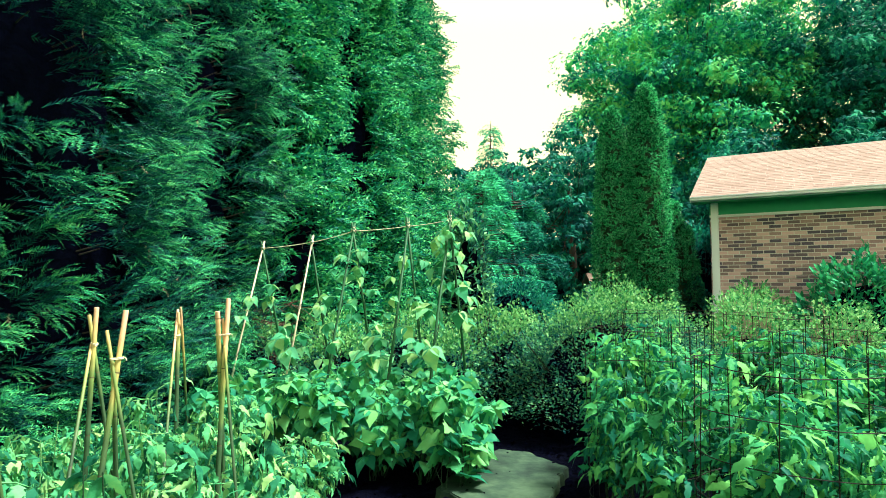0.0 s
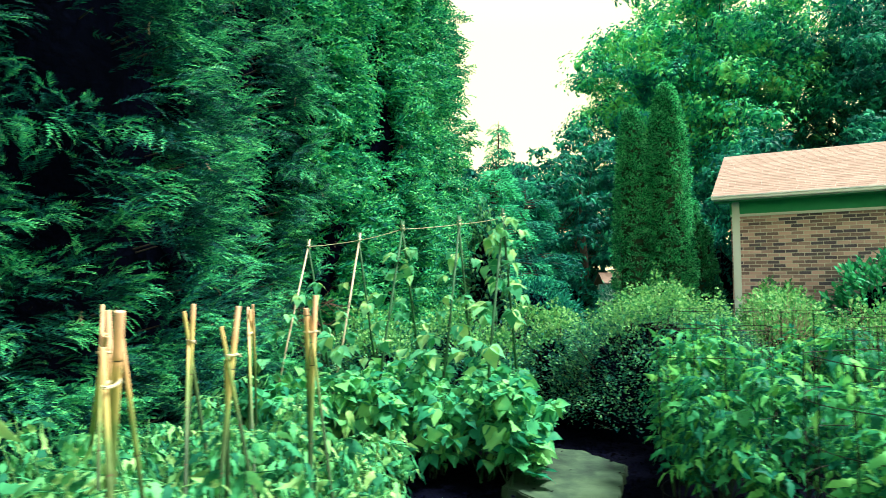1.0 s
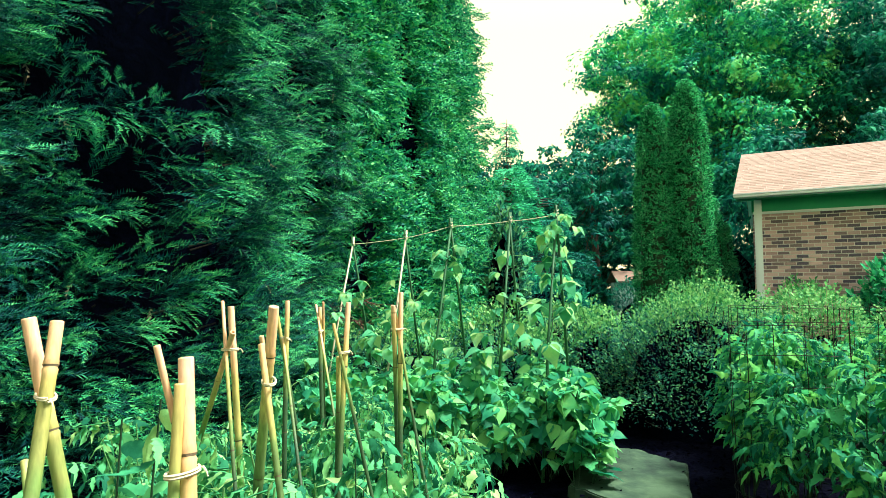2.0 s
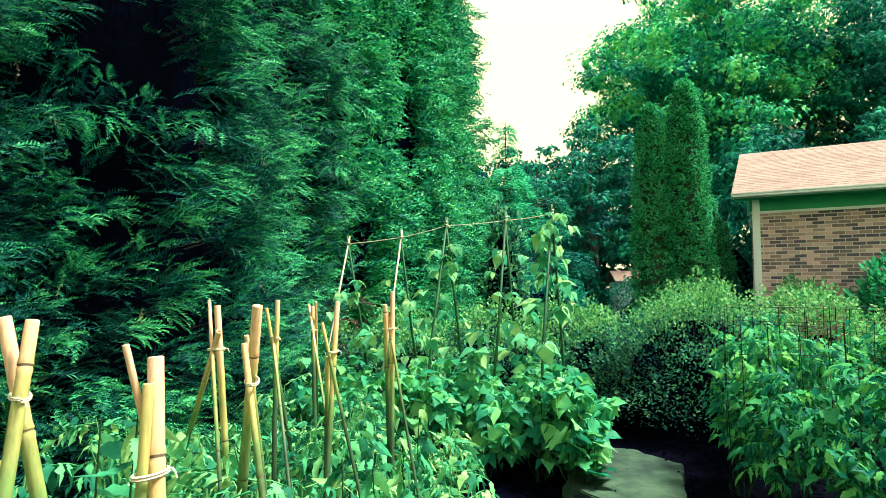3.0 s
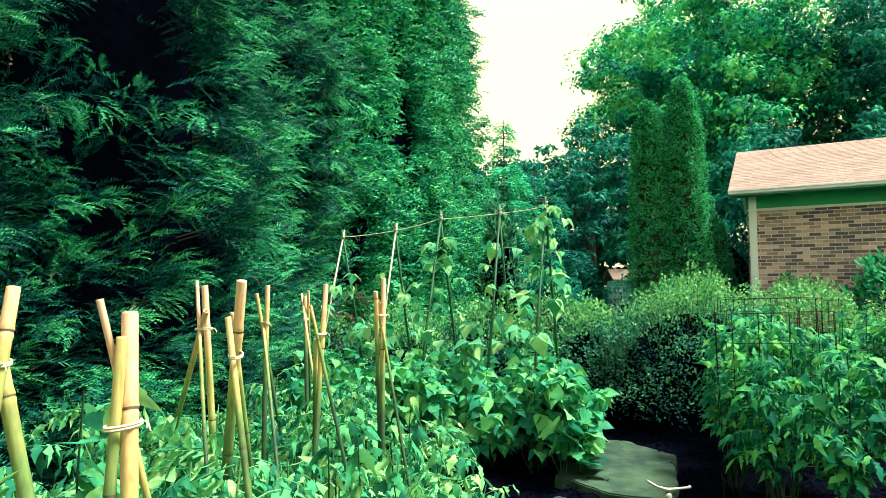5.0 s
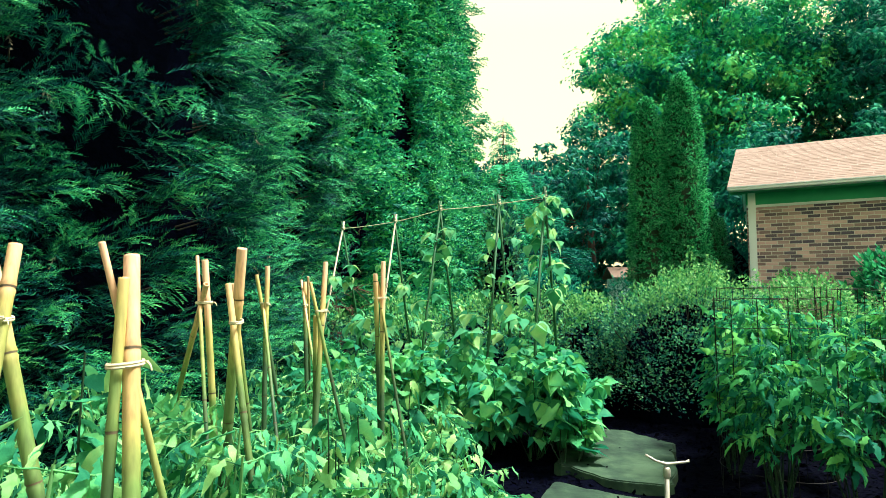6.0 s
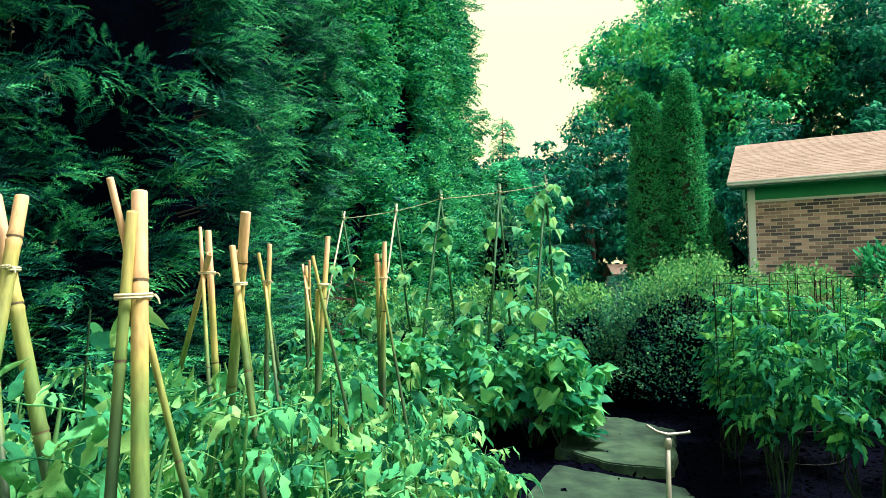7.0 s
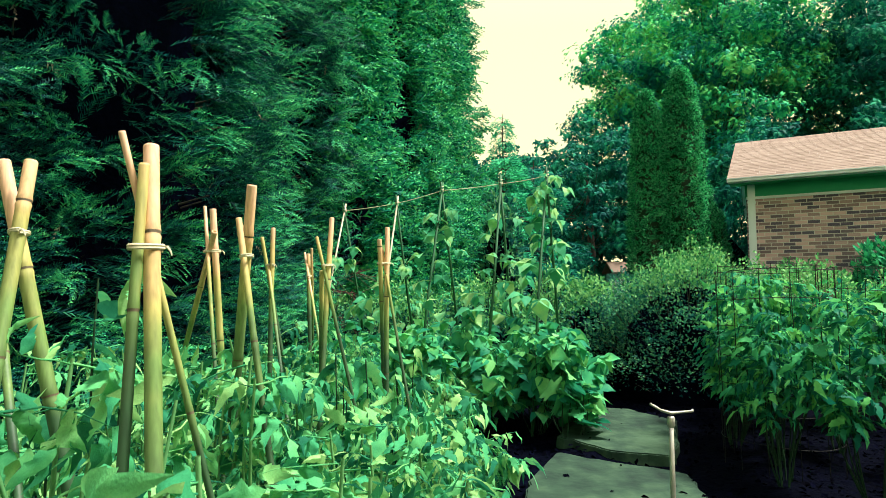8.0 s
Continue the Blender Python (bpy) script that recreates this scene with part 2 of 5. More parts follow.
M_STALK = grainy("pale_green_stalk", [(0.3, (0.06, 0.20, 0.07)), (0.7, (0.14, 0.34, 0.12))], 30, 0.6)
M_BARK = grainy("bark", [(0.3, (0.018, 0.016, 0.014)), (0.7, (0.055, 0.045, 0.036))], 9, 0.9, 0.8, 0.03, (1, 1, 0.25))
M_TWIG = grainy("dry_twigs", [(0.3, (0.22, 0.16, 0.12)), (0.7, (0.42, 0.33, 0.26))], 20, 0.9)
M_DEAD = grainy("dead_twigs", [(0.3, (0.040, 0.022, 0.016)), (0.7, (0.120, 0.070, 0.050))], 20, 0.9)
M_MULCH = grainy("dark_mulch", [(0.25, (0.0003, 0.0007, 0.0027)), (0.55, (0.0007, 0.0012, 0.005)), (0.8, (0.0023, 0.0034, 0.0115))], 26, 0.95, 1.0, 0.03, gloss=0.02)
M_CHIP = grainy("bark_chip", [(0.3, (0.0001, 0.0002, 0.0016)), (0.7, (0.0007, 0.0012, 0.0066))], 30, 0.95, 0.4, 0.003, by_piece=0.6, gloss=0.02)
M_STONE = grainy("flagstone", [(0.36, (0.0028, 0.0112, 0.0083)), (0.45, (0.0107, 0.0318, 0.0198)), (0.53, (0.0195, 0.0499, 0.0288)), (0.63, (0.0418, 0.086, 0.0461))], 9, 0.9, 1.0, 0.014, by_piece=0.10)
M_BRICK = grainy("brick", [(0.2, (0.1114, 0.0925, 0.1331)), (0.36, (0.241, 0.1666, 0.1745)), (0.55, (0.4462, 0.2924, 0.2939)), (0.85, (0.714, 0.4845, 0.4836))], 28, 0.9, 0.5, 0.004, by_piece=0.80)
M_MORTAR = grainy("mortar", [(0.3, (0.72, 0.6429, 0.5782)), (0.7, (0.72, 0.72, 0.72))], 40, 0.95, 0.5, 0.004)
M_SHINGLE = grainy("tan_shingle", [(0.2, (0.165, 0.112, 0.0848)), (0.5, (0.24, 0.172, 0.1357)), (0.85, (0.32, 0.245, 0.2014))], 22, 0.95, 0.8, 0.005, by_piece=0.30)
M_WHITE = grainy("white_paint", [(0.3, (0.77, 0.84, 0.86)), (0.7, (0.81, 0.88, 0.90))], 6, 0.5, 0.1, 0.002)
# green stands in for shade and reflected green on the eave boards
M_FRIEZE = grainy("eave_shade_green", [(0.3, (0.0203, 0.336, 0.168)), (0.7, (0.0338, 0.456, 0.224))], 5, 0.6, 0.1, 0.002)
M_WIRE = grainy("dark_wire", [(0.3, (0.0030, 0.0045, 0.0036)), (0.7, (0.0110, 0.0108, 0.0090))], 60, 0.7, 0.3, 0.001)
M_STAKE = grainy("dark_green_cane", [(0.3, (0.007, 0.0675, 0.0284)), (0.7, (0.0211, 0.1283, 0.0454))], 22, 0.6, 0.3, 0.002, (1.3000, 0.6800, 0.2100))
M_CANE = grainy("pale_cane", [(0.3, (0.42, 0.36, 0.26)), (0.7, (0.62, 0.54, 0.40))], 22, 0.6, 0.3, 0.002, (1, 1, 0.15))
M_TWINE = grainy("twine", [(0.3, (0.504, 0.42, 0.275)), (0.7, (0.72, 0.696, 0.5))], 90, 0.95, 0.8, 0.002)
M_METAL = grainy("worn_galvanized_pipe", [(0.3, (0.30, 0.29, 0.25)), (0.7, (0.52, 0.50, 0.44))], 40, 0.45, 0.3, 0.001, metal=0.6)


def bamboo_material(name, shift):
    """Bamboo: tan at the cut end, yellow then green towards the ground, with grain and dull spots."""
    m, n, l, b = material(name)
    co = n.new("ShaderNodeTexCoord")
    mp = n.new("ShaderNodeMapping")
    mp.inputs["Scale"].default_value = (1, 1, 0.06)
    l.new(co.outputs["Object"], mp.inputs["Vector"])
    grain = n.new("ShaderNodeTexNoise")
    grain.inputs["Scale"].default_value, grain.inputs["Detail"].default_value = 160, 5
    l.new(mp.outputs["Vector"], grain.inputs["Vector"])
    spots = n.new("ShaderNodeTexNoise")
    spots.inputs["Scale"].default_value = 7
    l.new(co.outputs["Object"], spots.inputs["Vector"])
    sep = n.new("ShaderNodeSeparateXYZ")
    l.new(co.outputs["Object"], sep.inputs[0])
    add = n.new("ShaderNodeMath")
    add.operation = "MULTIPLY_ADD"
    add.inputs[1].default_value = 0.35
    l.new(spots.outputs["Fac"], add.inputs[0])
    l.new(sep.outputs["Z"], add.inputs[2])
    info = n.new("ShaderNodeObjectInfo")
    each = n.new("ShaderNodeMath")
    each.operation = "MULTIPLY_ADD"
    each.inputs[1].default_value = -0.18
    l.new(info.outputs["Random"], each.inputs[0])
    l.new(add.outputs[0], each.inputs[2])
    r = ramp_of(n, [(0.52, (0.025, 0.078, 0.028)), (0.63, (0.14, 0.24, 0.058)), (0.71, (0.46, 0.395, 0.12)), (0.77, (0.68, 0.42, 0.195)), (0.85, (0.76, 0.47, 0.29))])
    sc = n.new("ShaderNodeMath")
    sc.operation = "MULTIPLY"
    sc.inputs[1].default_value = 0.68
    low = n.new("ShaderNodeMath")
    low.inputs[1].default_value = -shift
    l.new(each.outputs[0], low.inputs[0])
    l.new(low.outputs[0], sc.inputs[0])
    l.new(sc.outputs[0], r.inputs["Fac"])
    hsv = n.new("ShaderNodeHueSaturation")
    val = n.new("ShaderNodeMapRange")
    val.inputs["To Min"].default_value, val.inputs["To Max"].default_value = 0.45, 1.4
    l.new(grain.outputs["Fac"], val.inputs["Value"])
    l.new(val.outputs["Result"], hsv.inputs["Value"])
    l.new(r.outputs["Color"], hsv.inputs["Color"])
    l.new(hsv.outputs["Color"], b.inputs["Base Color"])
    b.inputs["Roughness"].default_value = 0.6
    bp = n.new("ShaderNodeBump")
    bp.inputs["Strength"].default_value, bp.inputs["Distance"].default_value = 0.25, 0.001
    l.new(grain.outputs["Fac"], bp.inputs["Height"])
    l.new(bp.outputs["Normal"], b.inputs["Normal"])
    return m


M_BAMBOO = bamboo_material("bamboo", 0.0)
M_GREEN_BAMBOO = bamboo_material("green_bamboo", 0.07)
M_NODE = grainy("bamboo_node", [(0.3, (0.04, 0.034, 0.020)), (0.7, (0.16, 0.125, 0.075))], 60, 0.7)


# ---- leaf templates (x: base to tip, z: upper face) ----
def frond(pairs=6, droop=0.12, spread=0.5, seed=0, twig=0.34, thin=0.6, axis=True):
    """A flat feathery spray: axis and narrow side twigs that sweep forward."""
    g = np.random.default_rng(seed)
    xs = np.linspace(0, 1, pairs * 2 + 1)
    v = [np.array((x, 0.03 * math.sin(5 * x + seed), -droop * x * x)) for x in xs]
    ax, f = list(v), []
    for i in range(pairs * 2 - 1):
        side = 1 if i % 2 else -1
        ln = (twig * (1 - xs[i]) ** 0.7 + 0.09) * g.uniform(0.75, 1.25)
        an = spread + g.uniform(-0.15, 0.15)
        tip = ax[i] + [ln * math.cos(an), side * ln * math.sin(an), -0.10 * ln + g.uniform(-0.05, 0.05)]
        v += [ax[i] + (ax[i + 1] - ax[i]) * thin, tip]
        f.append((i, len(v) - 2, len(v) - 1))
        if axis:
            v.append(ax[i] + [0, 0.014 * side, 0])
            f.append((i, i + 1, len(v) - 1))
    v.append(np.array((1.12, 0, -droop * 1.2)))
    f.append((len(xs) - 3, len(xs) - 1, len(v) - 1))
    return np.array(v, float), np.array(f, int)


def outline_leaf(outline, fold=0.25, curl=0.25, waves=0.0):
    """A leaf from half its outline (x, half width): folded along the rib and curled down to its tip."""
    v, f = [], []
    for x, w in outline:
        z = -curl * x * x
        v += [(x, 0, z), (x, w, z + fold * w - waves * math.sin(9 * x)), (x, -w, z + fold * w + waves * math.sin(9 * x))]
    for i in range(len(outline) - 1):
        a, b = 3 * i, 3 * i + 3
        f += [(a, b, b + 1), (a, b + 1, a + 1), (a, b + 2, b), (a, a + 2, b + 2)]
    return np.array(v, float), np.array(f, int)


def clean(geo):
    """Drops triangles without area."""
    v, f = geo
    area = np.linalg.norm(np.cross(v[f[:, 1]] - v[f[:, 0]], v[f[:, 2]] - v[f[:, 0]]), axis=1)
    return v, f[area > 1e-7]


BLADE = (np.array([(0, 0, 0), (0.45, 0.36, 0.06), (1, 0, -0.1), (0.45, -0.36, 0.06)], float), np.array([(0, 2, 1), (0, 3, 2)]))
TRIDENT = (np.array([(0, 0, 0), (0.36, 0.24, 0.06), (1, 0, -0.14), (0.36, -0.24, 0.06), (0.62, 0.58, -0.08), (0.62, -0.58, -0.08)], float), np.array([(3, 2, 1), (0, 1, 4), (0, 5, 3), (0, 3, 1)]))
DIAMOND = clean(outline_leaf([(0, 0), (0.45, 0.24), (1, 0)], 0.3, 0.15))
OVAL = clean(outline_leaf([(0, 0), (0.25, 0.17), (0.6, 0.2), (1, 0)], 0.3, 0.2))
HEART = [clean(outline_leaf([(0, 0), (0.04, 0.30), (0.25, 0.44), (0.5, 0.34), (0.78, 0.13), (1, 0)], fo, cu, 0.012)) for fo, cu in ((0.15, 0.35), (0.35, 0.2), (0.05, 0.55))]
def quilted(outline, fold, curl, puff):
    """A toothed blade, raised between its side veins."""
    v, f = outline_leaf(outline, fold, curl)
    for i in range(1, len(outline) - 1):
        v[3 * i + 1: 3 * i + 3, 2] += puff * (1 if i % 2 else -1)
    return clean((v, f))


SOFT = [quilted([(0, 0), (0.08, 0.12), (0.20, 0.20), (0.26, 0.175), (0.40, 0.245), (0.47, 0.205), (0.60, 0.205), (0.67, 0.155), (0.82, 0.105), (1.05, 0)], fo, cu, 0.018) for fo, cu in ((-0.25, 0.75), (0.30, 0.9), (-0.10, 0.5))]
LOBED = quilted([(0, 0), (0.06, 0.10), (0.13, 0.20), (0.20, 0.135), (0.29, 0.23), (0.38, 0.15), (0.48, 0.20), (0.58, 0.11), (0.68, 0.135), (0.80, 0.06), (1.1, 0)], -0.22, 0.6, 0.010)
LIMP = quilted([(0, 0), (0.05, 0.09), (0.16, 0.19), (0.24, 0.14), (0.34, 0.215), (0.45, 0.13), (0.57, 0.165), (0.68, 0.085), (0.80, 0.09), (1.1, 0)], 0.35, 0.8, 0.012)
PALM = clean(outline_leaf([(0, 0), (-0.16, 0.20), (-0.10, 0.36), (0.08, 0.30), (0.06, 0.50), (0.16, 0.60), (0.30, 0.42), (0.36, 0.34), (0.50, 0.50), (0.62, 0.44), (0.64, 0.24), (0.80, 0.24), (0.92, 0.12), (1.06, 0)], 0.14, 0.35, 0.03))


def place_leaf(geo, x, y, z, ang, size, tilt=0.0):
    v = geo[0] * size
    c, s = math.cos(tilt), math.sin(tilt)
    v = np.stack([v[:, 0] * c + v[:, 2] * s, v[:, 1], -v[:, 0] * s + v[:, 2] * c], -1)
    c, s = math.cos(ang), math.sin(ang)
    v = np.stack([v[:, 0] * c - v[:, 1] * s, v[:, 0] * s + v[:, 1] * c, v[:, 2]], -1) + (x, y, z)
    return v, geo[1]


def compound_leaf(seed, pairs=3, arch=0.5, leaflet=None, hang0=0.3, hang1=1.1):
    """A tomato leaf: an arching stalk with lobed, hanging leaflets in pairs and one at its end."""
    g = np.random.default_rng(seed)
    leaflet = leaflet or LOBED
    sp = [(t, 0, 0.25 * t - arch * t * t) for t in np.linspace(0, 0.82, 5)]
    geos = [tube(sp, [0.012, 0.011, 0.009, 0.007, 0.005], 3, False)]
    for i in range(pairs):
        t = 0.28 + 0.5 * i / pairs
        for side in (1, -1):
            z = 0.25 * t - arch * t * t
            geos.append(place_leaf(leaflet, t, side * 0.015, z, side * g.uniform(0.9, 1.3), g.uniform(0.26, 0.46) * (1.1 - 0.15 * i), g.uniform(hang0, hang1)))
    geos.append(place_leaf(leaflet, 0.80, 0, 0.25 * 0.8 - arch * 0.64, g.uniform(-0.2, 0.2), 0.46, g.uniform(hang0 + 0.1, hang1)))
    v, f = join(geos)
    # no leaflet lies flat: edges roll and twist
    return v + 0.035 * np.stack([wobble(v, 0.16, seed + q) for q in (0.3, 1.7, 2.9)], -1), f


def trifoliate(seed):
    g = np.random.default_rng(seed)
    geos = [tube([(0, 0, 0), (0.25, 0, 0.12), (0.5, 0, 0.16)], [0.010, 0.009, 0.007], 4, False)]
    for ang, s in ((0.0, 0.52), (1.35, 0.46), (-1.35, 0.46)):
        geos.append(place_leaf(HEART[int(g.integers(0, 3))], 0.5 + 0.03 * math.cos(ang), 0.03 * math.sin(ang), 0.16, ang + g.uniform(-0.2, 0.2), s, g.uniform(0.2, 0.9)))
    return join(geos)


FRONDS = [frond(8, 0.40, 0.62, k, 0.20, 1.15, False) for k in range(5)]
FAR_FRONDS = [frond(4, 0.55, 0.52, k + 5, 0.30, 1.5, False) for k in range(4)]
SCALES = [frond(3, 0.1, 0.75, k + 9, 0.42, 2.0, False) for k in range(3)]
HANGING = [frond(5, 0.75, 0.5, k + 14, 0.42, 0.9, False) for k in range(3)]
COMPOUNDS = [compound_leaf(k, 2, a, q, 0.55, 1.4) for k, a, q in ((1, 0.45, SOFT[0]), (2, 0.6, SOFT[1]), (3, 0.8, SOFT[0]), (4, 0.7, LIMP), (5, 0.5, SOFT[2]))]
CUT = quilted([(0, 0), (0.14, 0.20), (0.26, 0.13), (0.40, 0.24), (0.52, 0.13), (0.68, 0.14), (1.0, 0)], -0.15, 0.7, 0.008)
FINE_COMPOUNDS = [compound_leaf(k, 3, a, CUT, 0.2, 1.1) for k, a in ((1, 0.35), (2, 0.5), (3, 0.7))]
OPEN = quilted([(0, 0), (0.12, 0.25), (0.24, 0.15), (0.40, 0.27), (0.55, 0.13), (0.68, 0.15), (1.05, 0)], 0.25, 0.4, 0.01)
OPEN_COMPOUNDS = [compound_leaf(k, 2, a, OPEN, 0.0, 0.5) for k, a in ((5, 0.2), (6, 0.35), (7, 0.5))]
TRIFOLS = [trifoliate(k) for k in range(4)]
LOBE_LEAF = (PALM[0] * 0.55, PALM[1])


# ---- plants ----
LEAF_MESHES = {}


def leaf_parts(templates, pos, fwd, up, size, mat, parent):
    """Each leaf an object of its own, on shared meshes."""
    rot = turns(fwd, up)
    size = np.broadcast_to(np.asarray(size, float), (len(pos),))
    for i in range(len(pos)):
        k = int(RNG.integers(0, len(templates)))
        key = (id(templates[k]), mat.name)
        if key not in LEAF_MESHES:
            LEAF_MESHES[key] = raw_mesh("leaf", *templates[k], [mat], smooth=True)
        ob = new("leaf", LEAF_MESHES[key])
        ob.parent = parent
        ob.matrix_basis = Matrix.LocRotScale(pos[i], Matrix(rot[i]).to_quaternion(), Vector((size[i],) * 3))


def sphere_points(n, g):
    v = unit(g.normal(size=(n, 3)))
    return v


def cypress_tree(label, height, radius, boughs, per_bough, fronds, size, seed, at, turn=0, dense=4.6, pits=(), green=None, tips=0.72, open_to=-0.15):
    """A tall dense cypress, green to the ground: long plumes of flat sprays that sweep forward and up, with deep gaps between them."""
    g = np.random.default_rng(seed)
    tree = thing("cypress_tree", label, "tree", group="cypress row")
    upper = int(boughs * 0.16)
    h = np.concatenate([dense * g.random(boughs) + 0.05, dense + (height * 0.98 - dense) * g.random(upper) ** 1.2])
    n = len(h)
    # grown thickest on the open garden side of the row
    th = np.where(g.random(n) < 0.86, g.normal(-0.5, 0.95, n), g.random(n) * 2 * math.pi)

    def reach(hh, tt):
        r = radius * np.maximum(1 - (hh / height) ** 2.6, 0.01) ** 0.75
        return r * (1 + 0.07 * np.sin(3 * tt + 1.3 * hh + seed) + 0.05 * np.sin(5 * tt - 2.1 * hh))

    out = np.stack([np.cos(th), np.sin(th), np.zeros(n)], -1)
    tang = np.stack([-np.sin(th), np.cos(th), np.zeros(n)], -1)
    level = np.array([0, 0, 1.0])
    skin = out * radius + level * h[:, None]
    lump = wobble(skin * [1, 1, 0.8], 0.40, seed) * 0.55 + wobble(skin, 0.15, seed + 3) * 0.6
    keep = lump > open_to
    for px, py, pz, pw, ph in pits:
        keep &= ((skin[:, 0] - px) / pw) ** 2 + ((skin[:, 1] - py) / pw) ** 2 + ((h - pz) / ph) ** 2 > g.uniform(0.7, 1.2, n)
    h, th, out, tang, lump, n = h[keep], th[keep], out[keep], tang[keep], lump[keep], int(keep.sum())
    rise = g.normal(0.40, 0.26, n)
    way = unit(out * 0.7 + tang * g.normal(0.40, 0.38, n)[:, None] + level * rise[:, None] + g.normal(0, 0.15, (n, 3)))
    long = g.uniform(0.28, 0.52, n)
    tip = out * (reach(h, th) * g.uniform(0.93, 1.03, n) + 0.34 * lump + g.normal(0, 0.06, n))[:, None]
    tip[:, 2] = h + 0.12
    root = tip - way * long[:, None]
    # each bough is a flat tapering plume that nods at its tip
    s = g.random((n, per_bough)) ** 0.7
    side = unit(np.cross(way, level[None]))
    over = np.cross(side, way)
    wide = 0.14 * (1.08 - s) ** 0.6
    a, b = g.normal(0, 0.7, (n, per_bough)), g.normal(0.05, 0.35, (n, per_bough))
    pos = root[:, None] + way[:, None] * (long[:, None] * s)[..., None] + side[:, None] * (a * wide)[..., None] + over[:, None] * (b * wide - 0.05 * s * s)[..., None]
    fwd = way[:, None] + side[:, None] * (a * 0.5)[..., None] + over[:, None] * (b * 0.45 - 0.12 * s)[..., None] + g.normal(0, 0.18, (n, per_bough, 3))
    upv = over[:, None] + side[:, None] * (a * 0.5)[..., None] + g.normal(0, 0.35, (n, per_bough, 3))
    sz = (size * (1.25 - 0.40 * s) * g.uniform(0.7, 1.25, s.shape)).ravel()
    pos, fwd, upv = pos.reshape(-1, 3), fwd.reshape(-1, 3), upv.reshape(-1, 3)
    # outer sprays get the light tip colour, as if the sun caught them
    brighter = (s.ravel() + g.normal(0, 0.12, s.size)) > tips - 0.2 + 0.35 * np.repeat(g.random(n), per_bough)
    low = pos[:, 2] < dense
    thick = low | (g.random(len(low)) < 0.4)
    for name, mat, pick in (("foliage", green or M_CYPRESS, ~brighter), ("new_growth", M_LIT_TIP, brighter)):
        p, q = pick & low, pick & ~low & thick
        arr(name, join([strew_mixed(fronds, pos[p], fwd[p], upv[p], sz[p]), strew_mixed(FAR_FRONDS, pos[q], fwd[q], upv[q], sz[q] * 2.0)]), mat, tree, "paler tips, coloured as if catching the light" if mat is M_LIT_TIP else "")
    dry = g.integers(0, len(pos), 70)
    arr("dead_sprig", strew_mixed(FAR_FRONDS, pos[dry] + g.normal(0, 0.03, (70, 3)), g.normal(0, 1, (70, 3)) - [0, 0, 0.8], upv[dry], g.uniform(0.06, 0.11, 70)), M_TWIG, tree, "dry tan sprigs caught in the foliage", kind="stuff")
    limbs = [tube([r * [0.15, 0.15, 1] - [0, 0, 0.25], r * [0.6, 0.6, 1] - [0, 0, 0.12], r * [0.85, 0.85, 1]], [0.014, 0.010, 0.005], 4, False) for r in root[::4]]
    arr("branchwork", join(limbs), M_BARK, tree, kind="stuff")
    arr("trunk", tube([(0, 0, -0.3), (0.05, 0, height * 0.4), (0, 0.04, height * 0.97)], [0.24, 0.15, 0.02], 9), M_BARK, tree, smooth=True)
    # closed shell in the shade colour, behind the plumes
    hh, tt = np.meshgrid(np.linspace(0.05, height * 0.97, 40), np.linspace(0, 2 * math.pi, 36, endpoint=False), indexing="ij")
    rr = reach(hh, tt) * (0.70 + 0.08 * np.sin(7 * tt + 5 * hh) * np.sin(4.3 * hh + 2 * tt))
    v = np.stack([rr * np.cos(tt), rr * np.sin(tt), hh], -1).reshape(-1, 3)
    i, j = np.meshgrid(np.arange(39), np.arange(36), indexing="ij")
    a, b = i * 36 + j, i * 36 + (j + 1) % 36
    arr("inner_core", (v, np.stack([a, b, b + 36, a + 36], -1).reshape(-1, 4)), M_CORE, tree, "near-black inner shell, coloured as deep shade", smooth=True)
    tree.matrix_basis = pose(*at, 0, 0, turn)
    return tree


